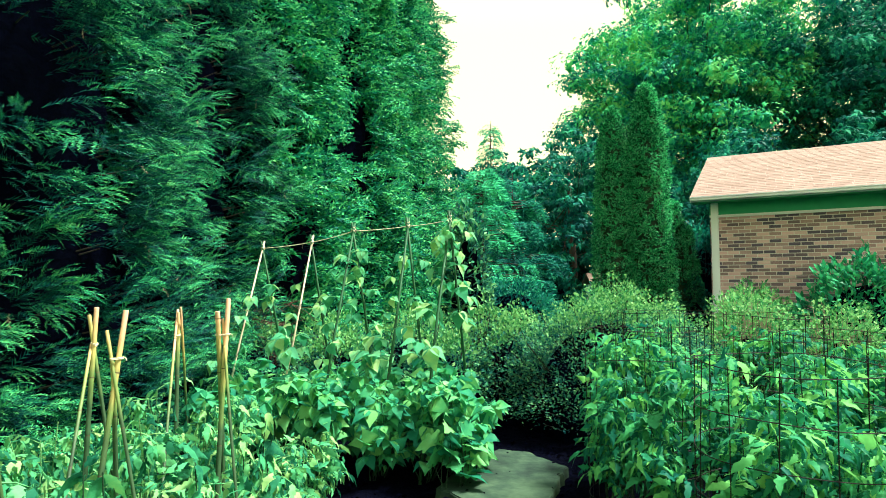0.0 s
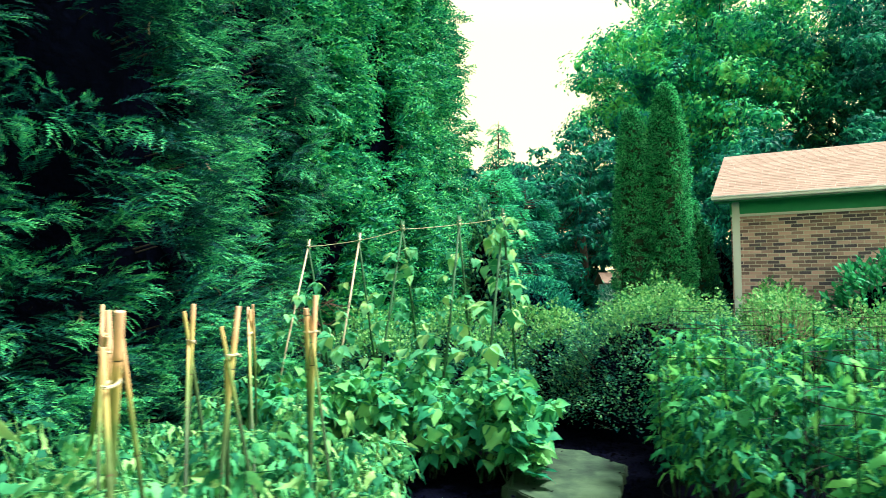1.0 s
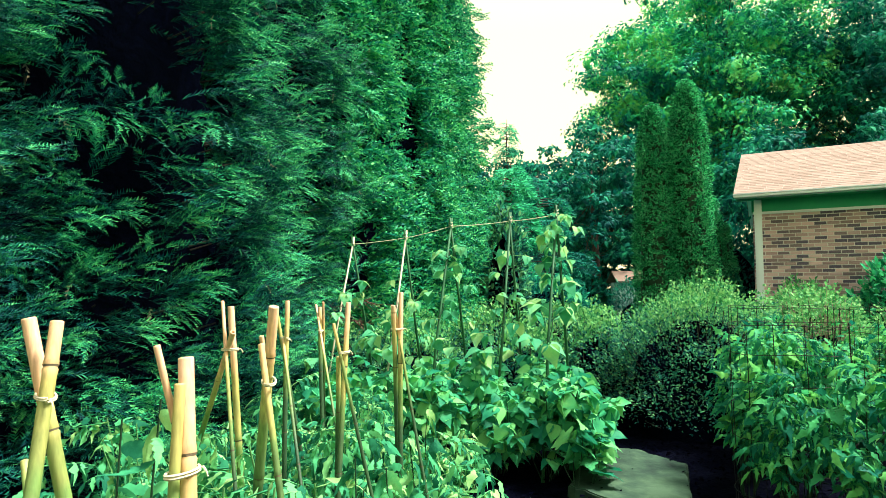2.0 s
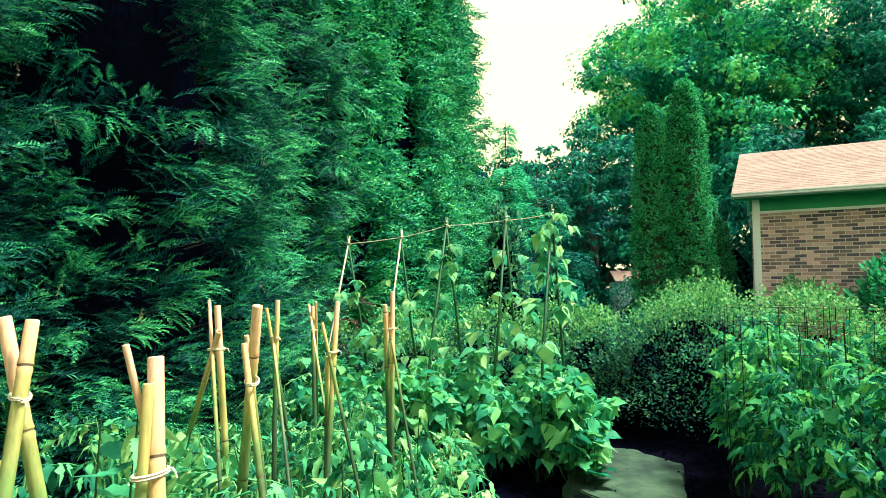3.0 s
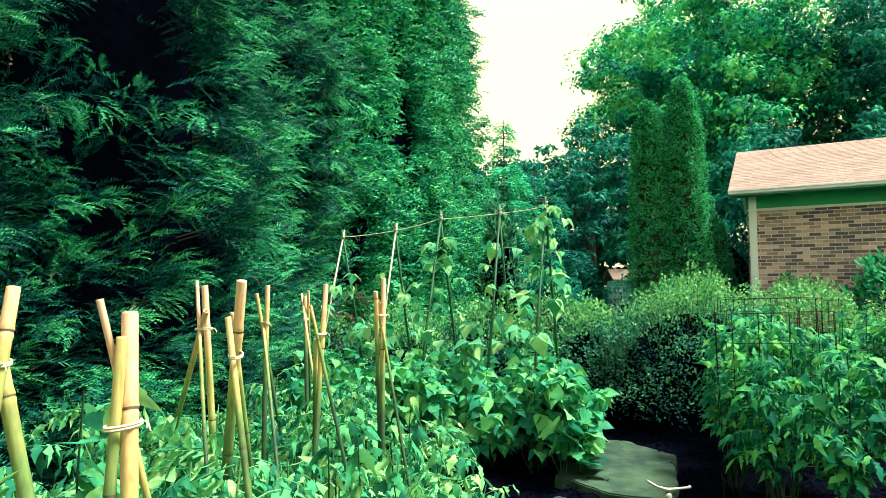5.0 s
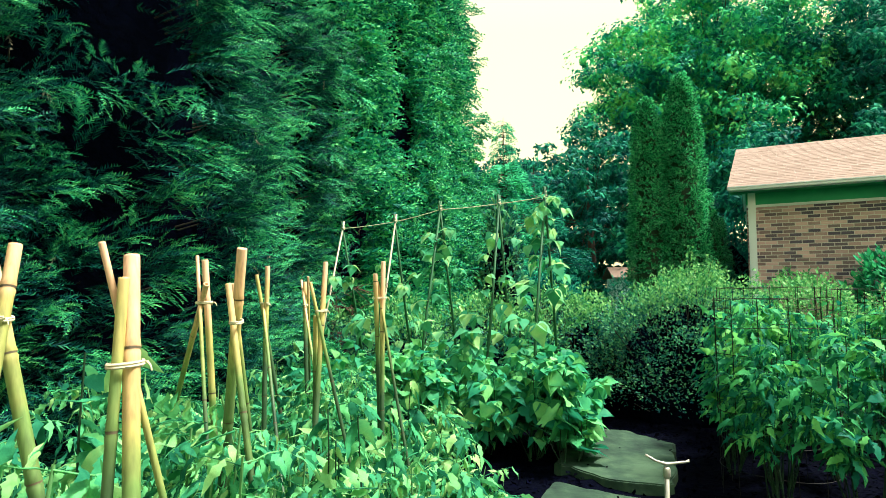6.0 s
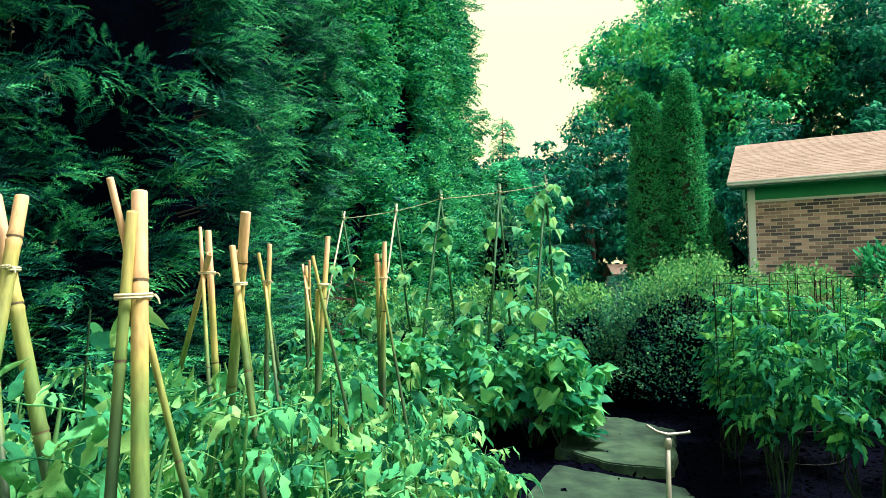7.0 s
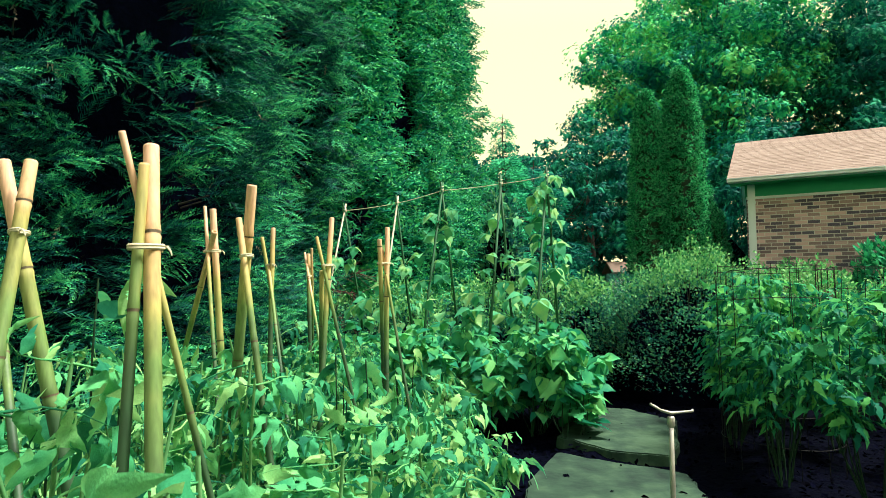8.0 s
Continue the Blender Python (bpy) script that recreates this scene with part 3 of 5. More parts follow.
def columnar_tree(label, height, radius, count, seed, at, name="arborvitae_tree", top=6.0, flare=0.4):
    """A narrow arborvitae: upright curled fans of scale leaves, packed on a tight column, dark between."""
    g = np.random.default_rng(seed)
    tree = thing(name, label, "tree")
    tufts = count // 9
    h = height * g.random(tufts) ** 0.95
    th = g.random(tufts) * 2 * math.pi
    prof = lambda q: radius * (1 + flare * (0.5 - q / height)) * np.maximum(1 - (q / height) ** top, 0.004) ** 0.6
    out = np.stack([np.cos(th), np.sin(th), np.zeros(tufts)], -1)
    lump = wobble(out * radius + [[0, 0, 0.6]] * h[:, None], 0.16, seed)
    keep = lump > -1.15 + 0.3 * g.normal(size=tufts)
    h, th, out, lump, tufts = h[keep], th[keep], out[keep], lump[keep], int(keep.sum())
    r = prof(h) * (g.uniform(0.90, 1.0, tufts) + 0.10 * lump)
    mid = out * r[:, None] + [[0, 0, 1.0]] * h[:, None]
    # every tuft is a small ball of curled fans, lit above and dark beneath
    k = np.repeat(np.arange(tufts), 9)
    d = unit(g.normal(0, 1.0, (len(k), 3)) + out[k] * 0.7)
    pos = mid[k] + d * g.uniform(0.03, 0.085, (len(k), 1)) * [[1, 1, 0.7]]
    fwd = d * 0.8 + out[k] * 0.25 + [[0, 0, 0.35]]
    upv = d + [[0, 0, 0.6]] + g.normal(0, 0.2, d.shape)
    arr("foliage", strew_mixed(SCALES, pos - unit(fwd) * 0.03, fwd, upv, g.uniform(0.06, 0.105, len(pos))), M_ARBOR, tree)
    # dark shell that paints the shade between the tufts
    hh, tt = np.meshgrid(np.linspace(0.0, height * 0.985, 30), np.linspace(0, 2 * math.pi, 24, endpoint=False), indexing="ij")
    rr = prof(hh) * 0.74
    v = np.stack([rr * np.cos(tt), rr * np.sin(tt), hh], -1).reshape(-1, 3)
    i, j = np.meshgrid(np.arange(29), np.arange(24), indexing="ij")
    a, b = i * 24 + j, i * 24 + (j + 1) % 24
    arr("inner_core", (v, np.stack([a, b, b + 24, a + 24], -1).reshape(-1, 4)), M_STEM, tree, "dark green inner shell, standing in for shade", smooth=True)
    arr("trunk", tube([(0, 0, -0.2), (0, 0, height * 0.9)], [0.09, 0.02], 7), M_BARK, tree)
    tree.location = at
    return tree


def broad_tree(name, label, height, spread, clumps, leaves, leaf, size, mat, seed, at, low=0.3, gap=0.8, fill=0):
    """A leafy tree: trunk, limbs to each clump, and clumps of many separate leaves with gaps between."""
    g = np.random.default_rng(seed)
    tree = thing(name, label, "tree")
    mid, half = height * (1 + low) / 2, height * (1 - low) / 2
    c = sphere_points(clumps, g) * g.uniform(0.12, 1.0, (clumps, 1)) ** 0.45
    c = c * [[spread, spread, half]] * 0.88 + [[0, 0, mid]]
    cr = g.uniform(0.7, 1.25, clumps) * spread * 0.21 * gap
    # smaller bunches close the inside of the crown
    if fill:
        inner = sphere_points(fill, g) * g.uniform(0.15, 0.72, (fill, 1)) * [[spread, spread, half]] + [[0, 0, mid + 0.1 * half]]
        c, cr = np.concatenate([c, inner]), np.concatenate([cr, g.uniform(0.8, 1.2, fill) * spread * 0.21 * gap])
        clumps += fill
    limbs = []
    tops = np.array([[0, 0, height * q] for q in (0.35, 0.5, 0.62)])
    for k in range(0, clumps, 3):
        s = tops[k // 3 % 3]
        m = (s + c[k]) / 2 + [0, 0, -0.06 * height * g.random()]
        limbs.append(tube([s, m, c[k]], [0.0022 * height, 0.0014 * height, 0.0006 * height], 5, False))
    limbs.append(tube([(0, 0, -0.4), (0.02 * height, 0, height * 0.3), (0, 0, height * 0.8)], [0.026 * height, 0.02 * height, 0.006 * height], 9))
    arr("trunk", join(limbs), M_BARK, tree, smooth=True)
    # every clump is a bunch of separate leafy puffs
    puffs = 3
    per = max(1, leaves // (clumps * puffs))
    pc = np.repeat(c, puffs, 0) + unit(g.normal(size=(clumps * puffs, 3)) + [0, 0, 0.3]) * np.repeat(cr, puffs)[:, None] * g.uniform(0.35, 0.75, (clumps * puffs, 1)) * [[1.15, 1.15, 0.85]]
    pr = np.repeat(cr, puffs) * g.uniform(0.42, 0.62, clumps * puffs)
    k = np.repeat(np.arange(clumps * puffs), per)
    d = sphere_points(len(k), g)
    d[:, 2] = np.where((d[:, 2] < -0.25) & (g.random(len(k)) < 0.5), -d[:, 2], d[:, 2])
    pos = pc[k] + d * pr[k][:, None] * g.uniform(0.6, 1.12, (len(k), 1)) * [[1.35, 1.35, 0.58]]
    fwd = np.cross(d, g.normal(0, 1, d.shape)) + d * 0.3 + [[0, 0, -0.3]]
    upv = [[0, 0, 0.8]] + d * 0.8 + g.normal(0, 0.25, d.shape)
    # larger leaves deep inside close each puff
    q = np.repeat(np.arange(clumps * puffs), 9)
    e = sphere_points(len(q), g)
    deep = pc[q] + e * pr[q][:, None] * 0.30
    lies = np.cross(e, g.normal(0, 1, e.shape))
    crown = join([strew(leaf, pos, fwd, upv, size * g.uniform(0.6, 1.3, len(k))), strew(leaf, deep - unit(lies) * pr[q][:, None] * 0.3, lies, e, pr[q] * 0.62)])
    arr("crown", crown, mat, tree)
    tree.location = at
    return tree


def bush(name, label, rx, ry, height, leaves, leaf, size, mat, seed, at, twigs=60, twig_mat=None, group="", lumps=0.12, core=0.72, bare=0.05, brighter=None):
    """A rounded shrub: many stems, a lumpy skin of leaves and bare twigs inside."""
    g = np.random.default_rng(seed)
    ob = thing(name, label, "shrub", group=group)
    d = sphere_points(leaves, g)
    d[:, 2] = np.abs(d[:, 2])
    low = g.random(leaves) < 0.32
    d[low, 2] *= 0.3
    d = unit(d)
    shape = 1 + lumps * wobble(d * [[rx, ry, height]], 0.22, seed) + 0.5 * lumps * wobble(d * [[rx, ry, height]], 0.09, seed + 1)
    rad = shape * g.uniform(0.86, 1.03, leaves)
    pos = d * [[rx, ry, height]] * rad[:, None]
    rise = pos[:, 2] > height * bare * g.uniform(0.5, 1.6, leaves)
    if bare > 0.1:
        # shaded lower growth is thin
        # lower leaves are thinned, so the shade-dark core shows there
        rise &= g.random(leaves) < np.clip(0.15 + 1.3 * pos[:, 2] / height, 0, 1)
    pos, d, leaves = pos[rise], d[rise], int(rise.sum())
    fwd = d + g.normal(0, 0.55, d.shape) + [[0, 0, 0.25]]
    upv = [[0, 0, 1.0]] + d * 0.4 + g.normal(0, 0.4, d.shape)
    sz = size * g.uniform(0.6, 1.3, leaves)
    # leaves near the top take the second colour, as if sunlit
    top_lit = (pos[:, 2] + g.normal(0, 0.10, leaves) * height > (0.80 + 0.10 * (rx > 1)) * height) if brighter else np.zeros(leaves, bool)
    arr("foliage", strew(leaf, pos[~top_lit], fwd[~top_lit], upv[~top_lit], sz[~top_lit]), mat, ob)
    if brighter:
        arr("new_growth", strew(leaf, pos[top_lit], fwd[top_lit], upv[top_lit], sz[top_lit] * 1.1), brighter, ob, "yellow-green top leaves, coloured as if sunlit", kind="stuff")
    stems = []
    pick = g.integers(0, leaves, twigs)
    for p in pos[pick]:
        b = np.array([p[0] * 0.15, p[1] * 0.15, -0.05])
        m = b * 0.5 + p * 0.5 + g.normal(0, 0.03, 3)
        stems.append(tube([b, m, p * 1.02], [0.010, 0.006, 0.002], 4, False))
    arr("stem", join(stems), twig_mat or M_BARK, ob)
    # dome in the shade colour, behind the leaves
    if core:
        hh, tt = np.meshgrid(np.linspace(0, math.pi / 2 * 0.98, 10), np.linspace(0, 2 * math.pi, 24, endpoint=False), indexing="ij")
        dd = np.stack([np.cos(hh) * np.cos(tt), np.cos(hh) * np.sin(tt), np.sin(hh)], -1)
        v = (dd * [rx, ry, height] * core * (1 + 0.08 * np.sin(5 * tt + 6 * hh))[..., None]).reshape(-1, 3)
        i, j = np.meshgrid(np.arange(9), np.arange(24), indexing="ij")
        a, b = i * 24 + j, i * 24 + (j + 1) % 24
        arr("inner_core", (v, np.stack([a, b, b + 24, a + 24], -1).reshape(-1, 4)), M_CORE, ob, "near-black inner shell, coloured as deep shade")
    ob.location = at
    return ob


def leafy_plant(name, label, category, height, radius, stems, leaves, templates, size, mat, seed, at, group="", droop=0.0, bottom=0.15, stalk=None, each=False, thick=0.0042):
    """A vegetable plant: several stems from the ground with leaves along them."""
    g = np.random.default_rng(seed)
    ob = thing(name, label, category, group=group)
    tubes, pos, fwd = [], [], []
    per = leaves // stems
    for s in range(stems):
        a = g.random() * 2 * math.pi
        lean = radius * g.uniform(0.1, 0.95)
        top = np.array([math.cos(a) * lean, math.sin(a) * lean, height * g.uniform(0.62, 1.1)])
        base = np.array([math.cos(a), math.sin(a), 0]) * 0.05 + [0, 0, -0.03]
        ts = np.linspace(0, 1, 7)
        line = base + (top - base) * ts[:, None]
        line[:, :2] += 0.07 * radius * np.stack([np.sin(5 * ts + a), np.cos(4 * ts + a)], -1)
        tubes.append(tube(line, np.linspace(thick, 0.48 * thick, 7), 5, False))
        t = bottom + (1 - bottom) * g.random(per) ** 0.5
        p = np.stack([np.interp(t, ts, line[:, i]) for i in range(3)], -1)
        b = g.random(per) * 2 * math.pi
        f = np.stack([np.cos(b), np.sin(b), g.uniform(-0.2, 0.5, per) - droop], -1) + np.array([math.cos(a), math.sin(a), 0]) * 0.5
        pos.append(p)
        fwd.append(f)
    pos, fwd = np.concatenate(pos), np.concatenate(fwd)
    upv = np.array([[0, 0, 1.0]]) + g.normal(0, 0.65, pos.shape)
    if each:
        leaf_parts(templates, pos, fwd, upv, size * g.uniform(0.55, 1.3, len(pos)), mat, ob)
    else:
        arr("foliage", strew_mixed(templates, pos, fwd, upv, size * g.uniform(0.55, 1.3, len(pos))), mat, ob, smooth=True)
    arr("stem", join(tubes), stalk or M_STEM, ob, smooth=True)
    ob.location = at
    return ob


# ---- ground ----
gx = np.concatenate([[-300, -120, -60, -30, -15], np.arange(-8, 10.01, 0.12), [15, 30, 60, 120, 300]])
gy = np.concatenate([[-300, -120, -60, -30, -12], np.arange(-4, 10.01, 0.12), [14, 20, 30, 60, 120, 300]])
gX, gY = np.meshgrid(gx, gy, indexing="ij")
gZ = 0.018 * wobble(np.stack([gX, gY, 0 * gX], -1), 0.5) + 0.012 * wobble(np.stack([gX, gY, 0 * gX], -1), 0.13, 2) - 0.035
gi, gj = np.meshgrid(np.arange(len(gx) - 1), np.arange(len(gy) - 1), indexing="ij")
ga = gi * len(gy) + gj
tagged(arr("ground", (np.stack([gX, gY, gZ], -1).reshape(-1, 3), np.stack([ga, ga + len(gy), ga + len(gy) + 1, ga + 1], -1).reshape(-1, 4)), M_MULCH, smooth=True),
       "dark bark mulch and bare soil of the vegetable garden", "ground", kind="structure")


def flagstone(corners, z, seed):
    """An irregular flat slab with a chipped rim."""
    g = np.random.default_rng(seed)
    c = np.array(corners, float)
    rim = []
    for p, q in zip(c, np.roll(c, -1, 0)):
        k = max(2, int(np.linalg.norm(q - p) / 0.055))
        for t in np.arange(k) / k:
            rim.append(p + (q - p) * t + g.normal(0, 0.007, 2))
    mid = np.mean(rim, 0)
    bm = bmesh.new()
    face = bm.faces.new([bm.verts.new((*(p - mid), 0)) for p in rim])
    r = bmesh.ops.extrude_face_region(bm, geom=[face])
    for v in r["geom"]:
        if isinstance(v, bmesh.types.BMVert):
            v.co.z += 0.075
            v.co.x *= 0.985
            v.co.y *= 0.985
    bmesh.ops.recalc_face_normals(bm, faces=bm.faces[:])
    top = [e for e in bm.edges if all(v.co.z > 0.05 for v in e.verts)]
    bmesh.ops.bevel(bm, geom=top, offset=0.007, segments=2, affect="EDGES")
    ob = part("stone_slab", bm, M_STONE, path)
    ob.matrix_basis = pose(*mid, z, g.uniform(-0.6, 0.6), g.uniform(-0.6, 0.6), 0)
    return ob


path = thing("garden_path", "path of large irregular grey-green flagstones between the beds", "path", kind="structure")
SLABS = [
    [(-0.05, 3.76), (0.20, 3.44), (0.50, 3.34), (0.66, 3.62), (0.86, 4.20), (0.64, 4.56), (0.42, 4.62), (0.16, 4.28)],
    [(-0.10, 3.44), (0.10, 3.26), (0.33, 3.14), (0.46, 3.02), (0.38, 2.46), (-0.02, 2.34), (-0.46, 2.44), (-0.34, 2.94)],
    [(-0.46, 2.34), (0.02, 2.24), (0.20, 2.28), (0.32, 2.10), (0.34, 1.50), (-0.05, 1.38), (-0.50, 1.48)],
    [(0.24, 2.30), (0.34, 2.34), (0.41, 2.28), (0.40, 2.14), (0.34, 2.14)],
    [(-0.48, 1.40), (-0.04, 1.28), (0.40, 1.38), (0.42, 0.50), (-0.02, 0.42), (-0.46, 0.52)],
]
for k, corners in enumerate(SLABS):
    flagstone(corners, -0.045, 2 + k)

# loose bark chips over the beds and path edges
cg = np.random.default_rng(9)
cn = 9000
cpos = np.stack([cg.uniform(-2.4, 3.0, cn), cg.uniform(0.8, 6.0, cn), np.full(cn, -0.010)], -1)
cpos[:, 2] += 0.018 * wobble(cpos * [1, 1, 0], 0.5) + 0.012 * wobble(cpos * [1, 1, 0], 0.13, 2) + cg.uniform(-0.012, 0.012, cn)
off = np.ones(cn, bool)
for corners in SLABS:
    c = np.array(corners)
    sides = [np.cross(q - p, cpos[:, :2] - p) for p, q in zip(c, np.roll(c, -1, 0))]
    on = (np.array(sides) > -0.02).all(0) | (np.array(sides) < 0.02).all(0)
    litter = on & (cg.random(cn) < 0.04)
    cpos[litter, 2] = 0.034
    off &= ~on | litter
cpos, cn = cpos[off], int(off.sum())
cway = cg.normal(0, 1, (cn, 3)) * [1, 1, 0.25]
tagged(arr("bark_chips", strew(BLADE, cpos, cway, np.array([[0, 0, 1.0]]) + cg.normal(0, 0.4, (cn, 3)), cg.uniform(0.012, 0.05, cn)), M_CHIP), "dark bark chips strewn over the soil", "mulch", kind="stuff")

# ---- cypress row ----
ROW = [(-4.42, 2.22, 10), (-3.80, 4.20, -8), (-3.70, 6.10, 12), (-3.20, 8.10, -6), (-2.55, 9.90, 14), (-2.10, 11.90, -10), (-1.65, 14.30, 6)]
# gaps where the shade-dark inner shell shows, in each tree's own axes
NEAR_PITS = ((1.50, -0.78, 2.75, 0.46, 0.38), (1.50, -0.76, 1.90, 0.20, 0.14), (1.66, -0.33, 2.28, 0.20, 0.16), (1.66, -0.35, 1.45, 0.24, 0.18), (1.50, -0.80, 3.45, 0.40, 0.30))
near_tree = cypress_tree("tall dense green cypress with feathery sprays, foliage to the ground", 11.6, 1.75, 1200, 27, FRONDS, 0.135, 11, (*ROW[1][:2], -0.05), ROW[1][2], 4.4, NEAR_PITS)
cypress_tree("tall dense green cypress at the near end of the hedge row", 11.6, 1.72, 1000, 32, FRONDS, 0.095, 13, (*ROW[0][:2], -0.05), ROW[0][2], 3.6, (), None, 0.95, -0.05)
copy_thing(near_tree, pose(*ROW[2][:2], -0.05, 0, 0, ROW[2][2]) @ Matrix.Diagonal((1, 1, 1.12, 1)))
far_tree = cypress_tree("tall dense green cypress standing further along the hedge row", 11.4, 1.75, 1250, 15, FAR_FRONDS, 0.225, 12, (*ROW[3][:2], -0.05), ROW[3][2], 8.6, (), M_LIT_CYPRESS, 0.62)
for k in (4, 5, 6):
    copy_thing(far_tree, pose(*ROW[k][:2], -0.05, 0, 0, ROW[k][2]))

# a tangle of dead lower branches at the foot of the hedge
dg = np.random.default_rng(77)
dead = thing("dead_branches", "tangle of dry reddish-brown twigs at the foot of the hedge", "branches", (-2.35, 6.3, 0.0))
for k in range(9):
    start = np.array([0, dg.uniform(-0.35, 0.35), dg.uniform(0.25, 1.1)])
    end = start + [dg.uniform(0.45, 0.85), dg.uniform(-0.5, 0.1), dg.uniform(-0.25, 0.2)]
    sticks = [tube([start, (start + end) / 2 + dg.normal(0, 0.03, 3), end], [0.010, 0.006, 0.002], 5, False)]
    for q in range(26):
        t = dg.uniform(0.25, 1.0)
        p = start + (end - start) * t
        e = p + dg.normal(0, 0.10, 3) + [0.08, -0.03, -0.05]
        sticks.append(tube([p, (p + e) / 2 + dg.normal(0, 0.015, 3), e], [0.004, 0.003, 0.001], 3, False))
    arr("branch", join(sticks), M_DEAD, dead)

# ---- house ----
HOUSE_TURN = -29.5
house = thing("brick_house", "single-storey red-brown brick house with tan shingle roof and white gutter", "house")
house.matrix_basis = pose(5.24, 11.55, -0.06, 0, 0, HOUSE_TURN)
WALL_TOP, LONG, DEEP = 2.90, 9.0, 6.6
bm = bmesh.new()
box(bm, 0.004, 0.004, -0.3, LONG - 0.004, DEEP - 0.004, WALL_TOP)
part("wall", bm, M_MORTAR, house, "pale mortar behind the bricks")
bm = bmesh.new()
box(bm, -0.012, -0.02, 2.71, LONG, 0.02, WALL_TOP + 0.07, 0.004)
part("frieze_board", bm, M_FRIEZE, house, "frieze board under the eave, tinted green for shade and reflected light")
bm = bmesh.new()
box(bm, 0.0, -0.035, 2.685, LONG, 0.0, 2.735, 0.003)
part("frieze_trim", bm, M_WHITE, house, "thin pale trim strip")
OVER, EAVE_Z, RIDGE_Z, RIDGE_Y = 0.42, 3.06, 4.54, 3.3
bm = bmesh.new()
box(bm, -0.27, -OVER, EAVE_Z - 0.095, LONG + 0.4, 0.03, EAVE_Z - 0.08)
part("soffit", bm, M_FRIEZE, house)


def roof_slope(back):
    """Overlapping shingle courses, each a thin step over the one below, split into tabs."""
    g = np.random.default_rng(5 + back)
    run, rise = RIDGE_Y + OVER, RIDGE_Z - EAVE_Z
    n = 28
    v, f, single = [], [], []
    for c in range(n):
        y0, z0 = -OVER - 0.03 + run * c / n, EAVE_Z + rise * c / n + 0.0035
        y1, z1 = -OVER - 0.03 + run * (c + 1.15) / n, EAVE_Z + rise * (c + 1.15) / n + 0.002
        x = -0.30 - g.random() * 0.25
        while x < LONG + 0.4:
            w = 0.30
            a, b = max(x + 0.001, -0.30), min(x + w - 0.001, LONG + 0.42)
            lift = g.uniform(0, 0.002)
            if not back and b - a > 0.29 and a < 2.95 and len(single) < 300:
                single.append((a, y0, z0 + lift))
            elif b - a > 0.02:
                k = len(v)
                v += [(a, y0, z0 + lift), (b, y0, z0 + lift), (b, y1, z1), (a, y1, z1), (a, y0 + 0.001, z0 - 0.004), (b, y0 + 0.001, z0 - 0.004)]
                f += [(k, k + 1, k + 2, k + 3), (k + 4, k + 5, k + 1, k)]
            x += w
    v = np.array(v)
    if back:
        v[:, 1] = 2 * RIDGE_Y - v[:, 1]
        f = [q[::-1] for q in f]
    roof = arr("roof", (v, np.array(f)), M_SHINGLE, house, "sun-bleached tan asphalt shingles", kind="stuff")
    # the tabs above the near corner are pieces of their own; six cuts of the same sheet keep their grain from repeating
    dy, dz = run * 1.15 / n, rise * 1.15 / n - 0.004
    tab = np.array([(0, 0, 0), (0.298, 0, 0), (0.298, dy, dz), (0, dy, dz), (0, 0.001, -0.005), (0.298, 0.001, -0.005)])
    cuts = [raw_mesh("shingle", tab + [3.1 * i, 0, 0], np.array([(0, 1, 2, 3), (4, 5, 1, 0)]), [M_SHINGLE]) for i in range(6)]
    for x, y, z in single:
        i = int(g.integers(0, 6))
        ob = new("shingle", cuts[i])
        ob.parent = roof
        ob.location = (x - 3.1 * i, y, z)


roof_slope(0)
roof_slope(1)
bm = bmesh.new()
for s in (0, 1):
    sl = math.atan2(RIDGE_Z - EAVE_Z, RIDGE_Y + OVER)
    r = box(bmesh.new(), -0.28, 0, -0.10, LONG + 0.4, math.hypot(RIDGE_Y + OVER, RIDGE_Z - EAVE_Z), -0.02)
    r.transform(pose(0, -OVER, EAVE_Z, math.degrees(sl)))
    if s:
        r.transform(Matrix.Translation((0, 2 * RIDGE_Y, 0)) @ Matrix.Diagonal((1, -1, 1, 1)))
    me = bpy.data.meshes.new("deck")
    r.to_mesh(me)
    r.free()
    bm.from_mesh(me)
bmesh.ops.recalc_face_normals(bm, faces=bm.faces[:])
part("roof_deck", bm, M_WHITE, house, "white painted rake and roof edge")
for x0 in (0.0, LONG - 0.05):
    bm = bmesh.new()
    a = [bm.verts.new((x0, 0, WALL_TOP)), bm.verts.new((x0, DEEP, WALL_TOP)), bm.verts.new((x0, DEEP / 2, RIDGE_Z - 0.12))]
    fc = bm.faces.new(a)
    r = bmesh.ops.extrude_face_region(bm, geom=[fc])
    for q in r["geom"]:
        if isinstance(q, bmesh.types.BMVert):
            q.co.x += 0.05
    bmesh.ops.recalc_face_normals(bm, faces=bm.faces[:])
    part("gable", bm, M_FRIEZE, house)
bm = bmesh.new()
box(bm, -0.30, -OVER - 0.11, EAVE_Z - 0.085, LONG + 0.42, -OVER - 0.005, EAVE_Z - 0.025, 0.010)
box(bm, -0.305, -OVER - 0.125, EAVE_Z - 0.035, LONG + 0.425, -OVER - 0.09, EAVE_Z - 0.012, 0.004)
part("gutter", bm, M_WHITE, house, "white metal gutter along the eave")
bm = bmesh.new()
box(bm, -0.28, -OVER - 0.004, EAVE_Z - 0.10, LONG + 0.4, -OVER + 0.02, EAVE_Z - 0.02)
part("fascia", bm, M_WHITE, house)
bm = bmesh.new()
box(bm, 0.03, -0.115, -0.02, 0.16, -0.022, EAVE_Z - 0.10, 0.008)
downspout = part("downspout", bm, M_WHITE, house, "white square downspout at the wall corner")
bm = bmesh.new()
